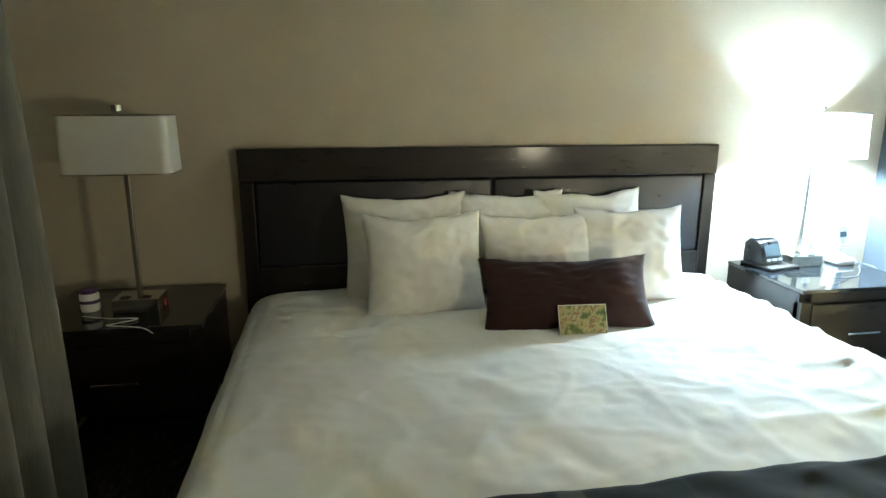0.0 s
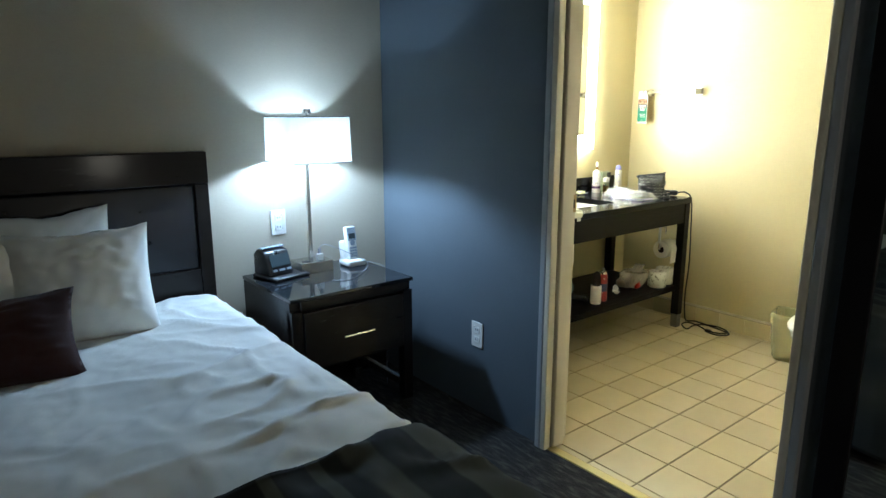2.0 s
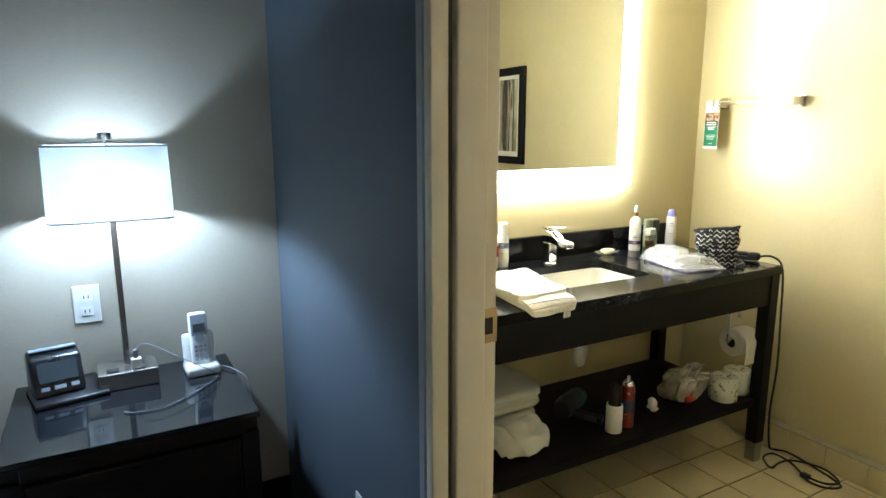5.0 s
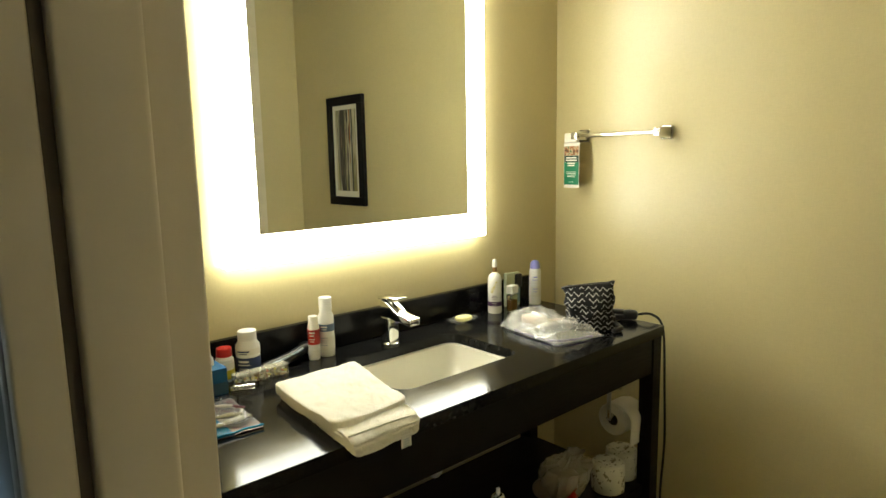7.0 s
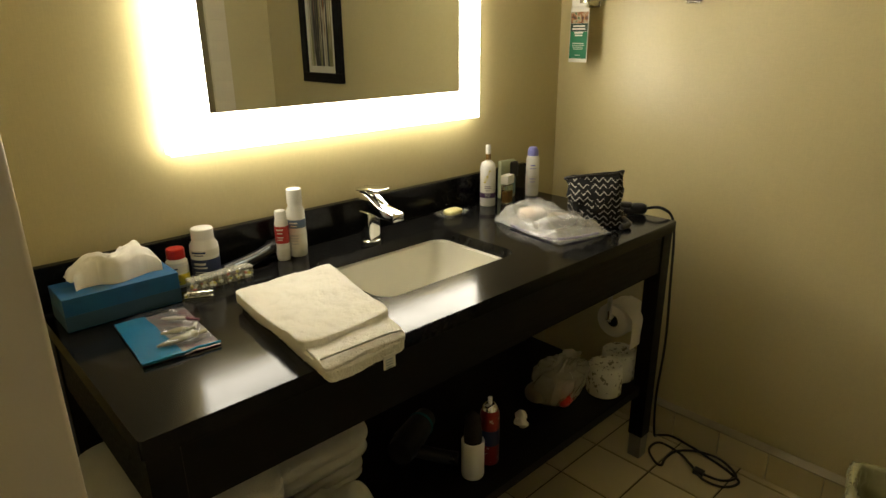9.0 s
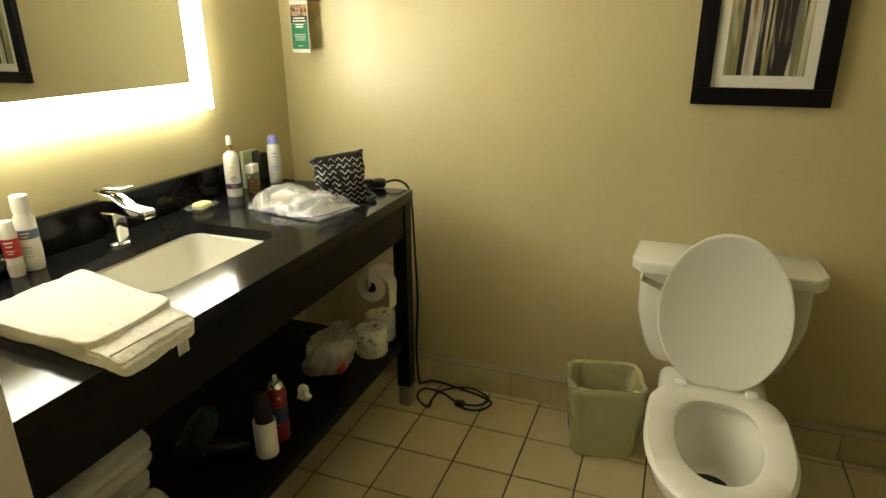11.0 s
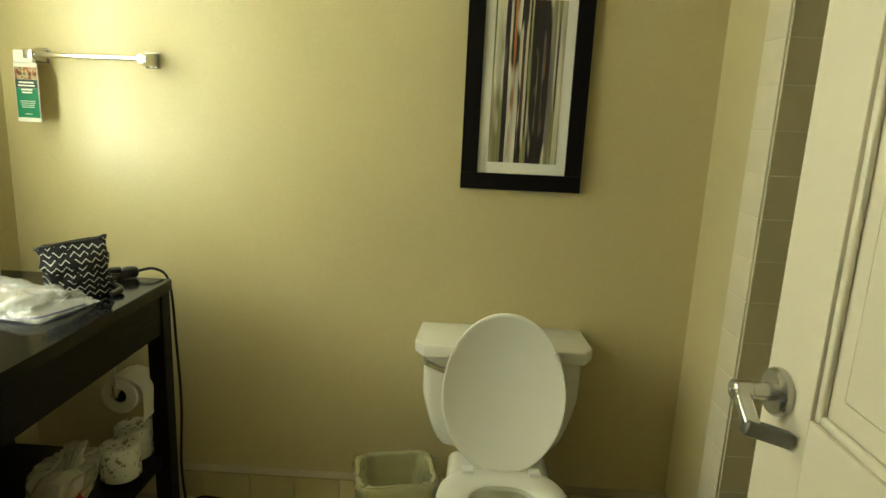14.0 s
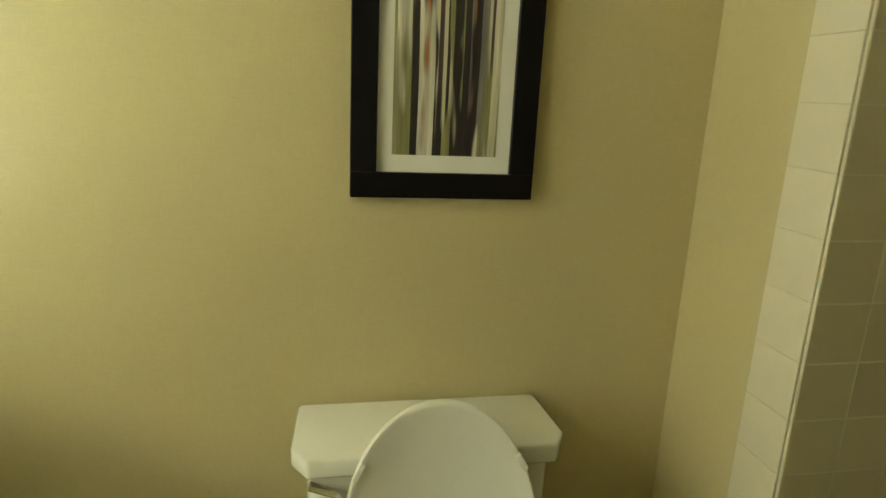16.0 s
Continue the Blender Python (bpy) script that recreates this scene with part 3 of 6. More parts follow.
bm = bx(3.694, 3.7302, D1 + 0.0115, D1 + 0.0148, 0.950, 1.018, bev=0.001)
plate = part("strike_plate", bm, M_BRASS, frame_ob, "worn brass strike plate")
part("latch_hole", bx(3.702, 3.719, D1 + 0.0095, D1 + 0.0114, 0.968, 1.000), M_DARKHOLE, plate)


# ---- bathroom door ----
def bathroom_door():
    """Leaf open at a right angle, hinged at the south jamb; local x along the leaf, y out of its face."""
    d = thing("bathroom_door", "cream painted panel door standing open into the bathroom", "door", (3.736, 0.960, 0.008), 0)
    W, H, T = 0.82, 2.02, 0.042
    px0, px1 = 0.125, W - 0.125
    bm = bx(0, W, -T + 0.012, 0.008, 0, H)
    leaf = part("leaf", bm, M_DOOR, d, smooth=40)
    for x0, x1, z0, z1, nm in ((0, px0, 0, H, "stile"), (px1, W, 0, H, "stile"), (px0, px1, 0, 0.22, "rail"), (px0, px1, 0.80, 0.95, "rail"), (px0, px1, H - 0.13, H, "rail")):
        part(nm, bx(x0, x1, 0.008, 0.022, z0, z1, bev=0.0015), M_DOOR, d)
    for z0, z1 in ((0.22, 0.80), (0.95, H - 0.13)):
        bm = bmesh.new()
        for a0, a1, b0, b1 in ((px0, px0 + 0.014, z0, z1), (px1 - 0.014, px1, z0, z1), (px0 + 0.014, px1 - 0.014, z0, z0 + 0.014), (px0 + 0.014, px1 - 0.014, z1 - 0.014, z1)):
            box(bm, a0, a1, 0.008, 0.0175, b0, b1, bev=0.004, seg=3)
        part("panel_moulding", bm, M_DOOR, d, smooth=50)
        part("raised_panel", bx(px0 + 0.05, px1 - 0.05, 0.008, 0.016, z0 + 0.05, z1 - 0.05, bev=0.006, seg=3), M_DOOR, d, smooth=50)
    hx, hz = W - 0.05, 0.956
    lock = part("lever_lock", lathe([(0.0, 0.022), (0.034, 0.022), (0.036, 0.026), (0.036, 0.034), (0.032, 0.040), (0.0, 0.041)], 32, c=(hx, 0, hz), axis="y"), M_NICKEL, d, "brushed nickel lever lock", smooth=35)
    part("spindle", lathe([(0.014, 0.040), (0.0125, 0.068), (0.015, 0.070), (0.015, 0.094), (0.013, 0.096), (0.0, 0.096)], 20, c=(hx, 0, hz), axis="y"), M_NICKEL, lock, smooth=35)
    bm = bx(-0.034, 0.034, -0.011, 0.011, -0.0085, 0.0085, bev=0.004, seg=3)
    bmesh.ops.transform(bm, matrix=Matrix.Translation((hx - 0.022, 0.084, hz - 0.014)) @ Matrix.Rotation(radians(-33), 4, "Y"), verts=bm.verts[:])
    part("lever_neck", bm, M_NICKEL, lock, smooth=50)
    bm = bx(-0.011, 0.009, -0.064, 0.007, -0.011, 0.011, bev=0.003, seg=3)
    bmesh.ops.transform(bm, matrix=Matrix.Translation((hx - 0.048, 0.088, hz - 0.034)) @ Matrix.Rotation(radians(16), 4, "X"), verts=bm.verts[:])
    part("lever", bm, M_NICKELSHADE, lock, "lever end turned back to the door, dark reflection in its colour", smooth=50)
    part("key_pin", lathe([(0.0, 0.096), (0.004, 0.096), (0.003, 0.099), (0, 0.099)], 10, c=(hx, 0, hz), axis="y"), M_CHROME, lock, smooth=35)
    for z in (0.2, 1.0, 1.8):
        part("hinge", lathe([(0.007, -0.045), (0.007, 0.045)], 10, c=(-0.004, 0.02, z)), M_NICKEL, d, smooth=40)


bathroom_door()


# ---- bathroom things ----
def vanity():
    X0, X1, YF, YB = 3.867, 5.385, 2.322, 2.912
    v = thing("vanity_table", "black-stained wooden vanity with open lower shelf and steel feet", "vanity", (X0, YF, 0))
    L, D = X1 - X0, YB - YF
    for x in (0.002, L - 0.048):
        for y in (0.004, D - 0.06):
            leg = part("leg", bx(x, x + 0.050, y, y + 0.050, 0.085, 0.795, bev=0.002), M_VANITY, v)
            part("foot", bx(x + 0.003, x + 0.047, y + 0.003, y + 0.047, 0.0, 0.085, bev=0.002), M_FOOT, leg, "brushed steel foot")
    part("apron", bx(0.052, L - 0.048, 0.010, 0.036, 0.672, 0.795, bev=0.001), M_VANITY, v)
    part("apron", bx(0.052, L - 0.048, D - 0.04, D - 0.02, 0.672, 0.795, bev=0.001), M_VANITY, v)
    for x in (0.006, L - 0.028):
        part("side_apron", bx(x, x + 0.022, 0.054, D - 0.06, 0.672, 0.795, bev=0.001), M_VANITY, v)
    part("shelf", bx(0.02, L - 0.02, 0.03, D - 0.03, 0.238, 0.27, bev=0.002), M_VANITY, v)
    # stone top with a cut-out and back splash
    top = thing("countertop", "polished black granite countertop with an undermount sink cut-out", "countertop", (X0, YF, 0.795))
    sx0, sx1, sy0, sy1 = 4.405 - X0, 4.842 - X0, 2.465 - YF, 2.765 - YF
    bm = bmesh.new()
    nseg = 10

    def ring(x0, x1, y0, y1, r, z):
        pts = []
        for cx, cy, a0 in ((x1 - r, y1 - r, 0), (x0 + r, y1 - r, 90), (x0 + r, y0 + r, 180), (x1 - r, y0 + r, 270)):
            for i in range(nseg + 1):
                a = radians(a0 + 90 * i / nseg)
                pts.append((cx + r * math.cos(a), cy + r * math.sin(a), z))
        return pts
    outer = [ring(-0.004, L + 0.004, -0.004, D, r, z) for r, z in ((0.004, 0.0), (0.004, 0.028), (0.007, 0.032))]
    inner = [ring(sx0, sx1, sy0, sy1, 0.045, z) for z in (0.032, 0.0)]
    rings = [[bm.verts.new(p) for p in rr] for rr in outer + inner]
    for a, b2 in zip(rings, rings[1:] + rings[:1]):
        n = len(a)
        for i in range(n):
            bm.faces.new((a[i], a[(i + 1) % n], b2[(i + 1) % n], b2[i]))
    part("slab", bm, M_GRANITE, top, smooth=30)
    part("backsplash", bx(0, L, D - 0.022, D, 0.0325, 0.128, bev=0.002), M_GRANITE, top)
    # basin
    s = thing("sink", "white ceramic rectangular undermount sink", "sink", (X0, YF, 0.795))
    bm = bmesh.new()
    prof = [(0.02, 0.06, -0.0005), (0.012, 0.055, -0.0005), (-0.004, 0.05, -0.006), (-0.012, 0.055, -0.06), (-0.035, 0.07, -0.115), (-0.075, 0.06, -0.135), (-0.13, 0.018, -0.14)]
    rings = [[bm.verts.new(p) for p in ring(sx0 - g, sx1 + g, sy0 - g, sy1 + g, r, z)] for g, r, z in prof]
    for a, b2 in zip(rings, rings[1:]):
        n = len(a)
        for i in range(n):
            bm.faces.new((a[i], a[(i + 1) % n], b2[(i + 1) % n], b2[i]))
    bm.faces.new(rings[-1])
    thicken(bm, 0.006)
    part("basin", bm, M_CERAMIC, s, smooth=60)
    cx, cy = (sx0 + sx1) / 2, (sy0 + sy1) / 2
    part("drain", lathe([(0.0, -0.1385), (0.022, -0.1385), (0.024, -0.137), (0.018, -0.1345), (0.0, -0.134)], 20, c=(cx, cy, 0)), M_CHROME, s, "chrome drain", smooth=40)
    part("trap_pipe", sweep([(cx, cy, -0.146), (cx, cy, -0.27), (cx + 0.015, cy + 0.01, -0.32), (cx + 0.06, cy + 0.05, -0.33), (cx + 0.10, cy + 0.09, -0.29), (cx + 0.11, cy + 0.16, -0.27), (cx + 0.11, D - 0.04, -0.27)], 0.021, 12), M_WHITEPL, s, "white plastic trap pipe", smooth=50)


vanity()


def faucet():
    f = thing("faucet", "chrome single-lever basin faucet with flat spout", "faucet", (4.626, 2.806, 0.8275), 4)
    part("body", bx(-0.020, 0.020, -0.022, 0.022, 0.006, 0.088, bev=0.006, seg=3), M_CHROME, f, smooth=50)
    part("base_ring", lathe([(0.0, 0), (0.028, 0), (0.028, 0.005), (0.024, 0.008), (0, 0.008)], 24), M_CHROME, f, smooth=40)

    def loft(prof):
        """A bevelled bar through rectangles (y, z, half width, half height)."""
        bm = bmesh.new()
        rings = [[bm.verts.new((sx * wd, y, z + sz * h)) for sx, sz in ((-1, -1), (1, -1), (1, 1), (-1, 1))] for y, z, wd, h in prof]
        for a, b2 in zip(rings, rings[1:]):
            for i in range(4):
                bm.faces.new((a[i], a[(i + 1) % 4], b2[(i + 1) % 4], b2[i]))
        bm.faces.new(rings[0])
        bm.faces.new(rings[-1])
        bmesh.ops.bevel(bm, geom=bm.edges[:], offset=0.003, segments=3, affect="EDGES", profile=0.5)
        return bm
    part("spout", loft([(0.020, 0.112, 0.020, 0.026), (-0.020, 0.108, 0.020, 0.022), (-0.055, 0.094, 0.020, 0.014), (-0.115, 0.086, 0.019, 0.010)]), M_CHROME, f, "flat sloping spout", smooth=50)
    part("lever", loft([(0.030, 0.143, 0.021, 0.005), (-0.010, 0.147, 0.022, 0.005), (-0.060, 0.149, 0.021, 0.003)]), M_CHROME, f, smooth=50)


faucet()


def lit_mirror():
    x0, x1, z0, z1, yf = 4.160, 5.117, 1.110, 2.06, 2.873
    m = thing("lighted_mirror", "frameless wall mirror with a glowing frosted border", "mirror", ((x0 + x1) / 2, yf, z0))
    hw, H = (x1 - x0) / 2, z1 - z0
    b = 0.09
    part("light_box", bx(-hw + 0.002, hw - 0.002, 0.004, 0.040, 0.002, H - 0.002), M_GLOWSIDE, m, "softly lit edge of the light box")
    part("light_border", bx(-hw, hw, 0.0, 0.004, 0, H, bev=0.001), M_GLOW, m, "glowing frosted acrylic border")
    part("glass", bx(-hw + 0.094, hw - b, -0.003, -0.0005, 0.084, H - b), M_MIRROR, m, "silvered mirror glass")


lit_mirror()


def towel_bar():
    t = thing("towel_bar", "brushed nickel towel bar on the beige wall", "towel bar", (X_FAR, 2.603, 1.462))
    part("bar", lathe([(0.008, -0.162), (0.008, 0.162)], 16, c=(-0.06, 0, 0), axis="y"), M_CHROME, t, smooth=40)
    for y in (-0.172, 0.172):
        br = part("bracket", bx(-0.008, 0.0, y - 0.024, y + 0.024, -0.024, 0.024, bev=0.003), M_NICKEL, t)
        bm = bmesh.new()
        a = [bm.verts.new((-0.008, y + sy * 0.02, sz * 0.02)) for sy, sz in ((-1, -1), (1, -1), (1, 1), (-1, 1))]
        c = [bm.verts.new((-0.074, y + sy * 0.014, sz * 0.013)) for sy, sz in ((-1, -1), (1, -1), (1, 1), (-1, 1))]
        for i in range(4):
            bm.faces.new((a[i], a[(i + 1) % 4], c[(i + 1) % 4], c[i]))
        bm.faces.new(a)
        bm.faces.new(c)
        bmesh.ops.bevel(bm, geom=bm.edges[:], offset=0.003, segments=2, affect="EDGES", profile=0.5)
        part("post", bm, M_NICKEL, br, smooth=40)


towel_bar()


def hang_tag():
    t = thing("hanging_card", "green and white printed card hanging on the towel bar", "card", (5.512, 2.792, 1.264))
    part("card", bx(-0.0008, 0.0008, -0.036, 0.036, 0.0, 0.172), M_CREAMCARD, t)
    part("green_field", bx(-0.0016, -0.0009, -0.034, 0.034, 0.012, 0.098), M_GREEN, t, "green printed field with white lines")
    part("dark_band", bx(-0.0018, -0.0010, -0.034, 0.034, 0.0985, 0.124), M_DARKPRINT, t, "dark printed band")
    part("picture_field", bx(-0.0016, -0.0009, -0.034, 0.034, 0.1245, 0.160), M_CARDPHOTO, t, "brown and orange photo")
    part("loop", bx(-0.009, 0.009, -0.030, 0.030, 0.172, 0.209, bev=0.004), M_CREAMCARD, t, "white hook tab over the bar end")
    for i, (w, z) in enumerate(((0.046, 0.113), (0.052, 0.104), (0.034, 0.092), (0.030, 0.084), (0.046, 0.060), (0.046, 0.054), (0.042, 0.048), (0.038, 0.042), (0.020, 0.022))):
        part("text_bar", bx(-0.0026, -0.0019, -w / 2, w / 2, z, z + (0.0045 if i < 4 else 0.0016)), M_CREAMCARD, t)


hang_tag()


def picture():
    y0, y1, z0, z1 = 1.109, 1.477, 1.122, 1.755
    p = thing("framed_picture", "tall striped abstract print in a wide black frame", "picture", (X_FAR, (y0 + y1) / 2, z0))
    hw, H, f = (y1 - y0) / 2, z1 - z0, 0.05
    for a, b2, c, d in ((-hw, hw, 0, f), (-hw, hw, H - f, H), (-hw, -hw + f, f, H - f), (hw - f, hw, f, H - f)):
        part("frame", bx(-0.026, 0, a, b2, c, d, bev=0.002), M_BLACKMAT, p)
    part("mat_board", bx(-0.014, -0.002, -hw + f, hw - f, f, H - f), M_MATBOARD, p, "white mat board")
    part("print", bx(-0.0155, -0.0142, -hw + f + 0.029, hw - f - 0.03, f + 0.034, H - f - 0.026), M_ART, p, "multicoloured vertical stripe print")


picture()


def toilet():
    """Local x points from the wall to the front of the bowl."""
    t = thing("toilet", "white two-piece toilet with the seat lid raised", "toilet", (X_FAR - 0.012, 1.322, 0), 180)
    # tank, widening upwards
    def tank(u, v):
        z = 0.345 + 0.299 * v
        k = 0.74 + 0.26 * min(1, (v / 0.55)) ** 0.6
        a = 2 * math.pi * u
        e = 0.28
        cx, sy = math.cos(a), math.sin(a)
        return Vector((0.105 + 0.092 * (0.86 + 0.14 * v) * math.copysign(abs(cx) ** e, cx), 0.238 * k * math.copysign(abs(sy) ** e, sy), z))
    bm = grid(72, 14, tank, closed_u=True)
    bmesh.ops.holes_fill(bm, edges=[e for e in bm.edges if e.is_boundary])
    part("tank", bm, M_CERAMIC, t, smooth=50)
    bm = bmesh.new()
    plan = [(0.004, -0.250), (0.012, -0.258), (0.168, -0.266), (0.214, -0.236), (0.214, 0.236), (0.168, 0.266), (0.012, 0.258), (0.004, 0.250)]
    foot, crown = [[bm.verts.new((x, y, z)) for x, y in plan] for z in (0.640, 0.681)]
    bm.faces.new(foot[::-1])
    bm.faces.new(crown)
    for i in range(8):
        bm.faces.new((foot[i], foot[(i + 1) % 8], crown[(i + 1) % 8], crown[i]))
    bmesh.ops.bevel(bm, geom=bm.edges[:], offset=0.007, segments=3, affect="EDGES", profile=0.5)
    part("tank_lid", bm, M_CERAMIC, t, smooth=60)
    bm = bx(-0.006, 0.006, -0.012, 0.082, -0.009, 0.009, bev=0.004)
    bmesh.ops.transform(bm, matrix=Matrix.Translation((0.209, -0.222, 0.622)) @ Matrix.Rotation(radians(-22), 4, "X"), verts=bm.verts[:])
    h = part("flush_lever", bm, M_CHROME, t, "chrome flush lever")
    valve = part("supply_valve", lathe([(0.0, 0.0), (0.016, 0.0), (0.016, 0.004), (0.008, 0.006), (0.008, 0.055), (0, 0.056)], 16, c=(-0.01, -0.21, 0.18), axis="x"), M_CHROME, t, smooth=40)
    part("valve_knob", blob(0.018, 0.034, 0.024, 2.6, 5, c=(0.052, -0.21, 0.18)), M_CHROME, valve, smooth=180)
    # bowl body from stacked ovals
    secs = [(0.0, 0.36, 0.235, 0.105), (0.02, 0.36, 0.24, 0.108), (0.10, 0.37, 0.215, 0.095), (0.18, 0.40, 0.22, 0.105), (0.27, 0.475, 0.275, 0.150), (0.34, 0.555, 0.30, 0.175), (0.385, 0.58, 0.285, 0.180), (0.397, 0.58, 0.28, 0.176)]
    inn = [(0.397, 0.60, 0.205, 0.118), (0.37, 0.60, 0.20, 0.112), (0.30, 0.60, 0.165, 0.095), (0.22, 0.57, 0.11, 0.068), (0.19, 0.55, 0.06, 0.045)]
    bm = bmesh.new()
    rings = []
    for z, cx, a, b2 in secs + inn:
        ring = []
        for i in range(48):
            th = 2 * math.pi * i / 48
            c, s = math.cos(th), math.sin(th)
            ring.append(bm.verts.new((cx + a * c * (1.0 if c > 0 else 0.95), 0.95 * b2 * math.copysign(abs(s) ** 0.88, s), z * 0.91)))
        rings.append(ring)
    for a, b2 in zip(rings, rings[1:]):
        for i in range(48):
            bm.faces.new((a[i], a[(i + 1) % 48], b2[(i + 1) % 48], b2[i]))
    bm.faces.new(rings[0])
    bm.faces.new(rings[-1])
    bowl = part("bowl", bm, M_CERAMIC, t, smooth=60)
    part("water", lathe([(0.0, 0.187), (0.062, 0.187), (0.062, 0.1869)], 24, c=(0.555, 0, 0)), plain("bowl_water", (0.05, 0.055, 0.04), 0.03), bowl, "still water in the bowl")
    part("deck", bx(0.20, 0.40, -0.15, 0.15, 0.27, 0.350, bev=0.03, seg=4), M_CERAMIC, t, smooth=60)
    # seat ring
    bm = bmesh.new()
    def oval(cx, a, b2, z, back, sq=0.72):
        out = []
        for i in range(56):
            th = 2 * math.pi * i / 56
            c, s = math.cos(th), math.sin(th)
            out.append(bm.verts.new((cx + a * math.copysign(abs(c) ** (1.0 if c > 0 else sq), c) * (1.0 if c > 0 else back), 0.94 * b2 * math.copysign(abs(s) ** (0.9 if c > 0 else sq), s), z - 0.036)))
        return out
    rr = [oval(0.605, 0.272, 0.186, 0.400, 0.9, 0.5), oval(0.605, 0.274, 0.188, 0.408, 0.9, 0.5), oval(0.605, 0.262, 0.178, 0.420, 0.9, 0.5), oval(0.60, 0.185, 0.116, 0.420, 0.93), oval(0.60, 0.178, 0.110, 0.414, 0.93), oval(0.60, 0.180, 0.112, 0.400, 0.93)]
    for a, b2 in zip(rr, rr[1:] + rr[:1]):
        for i in range(56):
            bm.faces.new((a[i], a[(i + 1) % 56], b2[(i + 1) % 56], b2[i]))
    part("seat_ring", bm, M_SEAT, t, smooth=50)
    # raised lid, leaning back on the tank
    bm = bmesh.new()
    front, back = [], []
    for i in range(56):
        th = 2 * math.pi * i / 56
        c, s = math.cos(th), math.sin(th)
        h2 = 0.226 + 0.236 * c * (1.0 if c > 0 else 0.87)
        wid = 0.176 * math.copysign(abs(s) ** (0.98 if c > 0 else 0.8), s) * (1 - 0.12 * (c < 0) * c * c)
        h2 = max(h2, 0.026)
        front.append((h2, wid))
    def at(h2, wid, off):
        lean = 0.33
        return (0.372 - h2 * math.sin(lean) + off * math.cos(lean), wid, 0.356 + h2 * math.cos(lean) + off * math.sin(lean))
    rings = []
    for k, off in ((0.985, -0.008), (1.0, -0.004), (1.0, 0.003), (0.985, 0.007), (0.95, 0.007), (0.93, 0.004)):
        rings.append([bm.verts.new(at(0.226 + (h2 - 0.226) * k, wid * k, off)) for h2, wid in front])
    for a, b2 in zip(rings, rings[1:]):
        for i in range(56):
            bm.faces.new((a[i], a[(i + 1) % 56], b2[(i + 1) % 56], b2[i]))
    bm.faces.new(rings[0])
    bm.faces.new(rings[-1])
    lid = part("lid", bm, M_SEAT, t, "raised white plastic lid", smooth=50)
    for sgn in (-1, 1):
        bm = bmesh.new()
        box(bm, -0.008, 0.008, -0.005, 0.005, -0.016, 0.016, bev=0.002)
        m = Matrix.Translation(at(0.345, sgn * 0.147, 0.008)) @ Matrix.Rotation(-0.33, 4, "Y") @ Matrix.Rotation(sgn * 0.5, 4, "X")
        bmesh.ops.transform(bm, matrix=m, verts=bm.verts[:])
        part("bumper", bm, M_SEAT, lid)
        part("hinge", bx(0.366, 0.394, sgn * 0.092 - 0.016, sgn * 0.092 + 0.016, 0.372, 0.395, bev=0.004), M_WHITEPL, t)


toilet()


def waste_bin():
    b = thing("waste_bin", "pale plastic waste bin with a crumpled clear liner", "waste bin", (5.363, 1.632, 0), 13)
    def wall(hw, hd, amp, seed):
        def f(u, v):
            a = 2 * math.pi * u
            c, s = math.cos(a), math.sin(a)
            k = 0.80 + 0.20 * v
            p = Vector((hw * k * math.copysign(abs(c) ** 0.35, c), hd * k * math.copysign(abs(s) ** 0.35, s), 0.004 + 0.262 * v))
            d = noise.noise(Vector((c * 3 + seed, s * 3, v * 5))) * amp
            return p + Vector((c * d, s * d, 0))
        return f
    bm = grid(48, 8, wall(0.098, 0.118, 0, 0), closed_u=True)
    bmesh.ops.holes_fill(bm, edges=[e for e in bm.edges if e.is_boundary and e.verts[0].co.z < 0.01])
    part("body", thicken(bm, 0.002), M_BIN, b, smooth=50)
    def liner(u, v):
        a = 2 * math.pi * u
        c, s = math.cos(a), math.sin(a)
        if v < 0.45:
            w, z = 1.075 + 0.02 * noise.noise(Vector((c * 4, s * 4, v * 9))), 0.02 + 0.252 * (v / 0.45)
            k = 0.81 + 0.20 * (v / 0.45)
        else:
            q = (v - 0.45) / 0.55
            w, z, k = 0.905 - 0.04 * q, 0.272 - 0.18 * q, 1.0 - 0.1 * q
        d = 0.006 * noise.noise(Vector((c * 6, s * 6, z * 22))) + 0.005 * noise.noise(Vector((c * 15, s * 15, z * 40)))
        return Vector((0.1 * w * k * math.copysign(abs(c) ** 0.38, c) + c * d, 0.12 * w * k * math.copysign(abs(s) ** 0.38, s) + s * d, z + 0.008 * noise.noise(Vector((c * 3, s * 3, 7))) * (v > 0.3)))
    part("liner", grid(72, 28, liner, closed_u=True), M_LINER, b, "crumpled translucent bin liner", smooth=180)


waste_bin()


# things on the countertop
CT = 0.8275


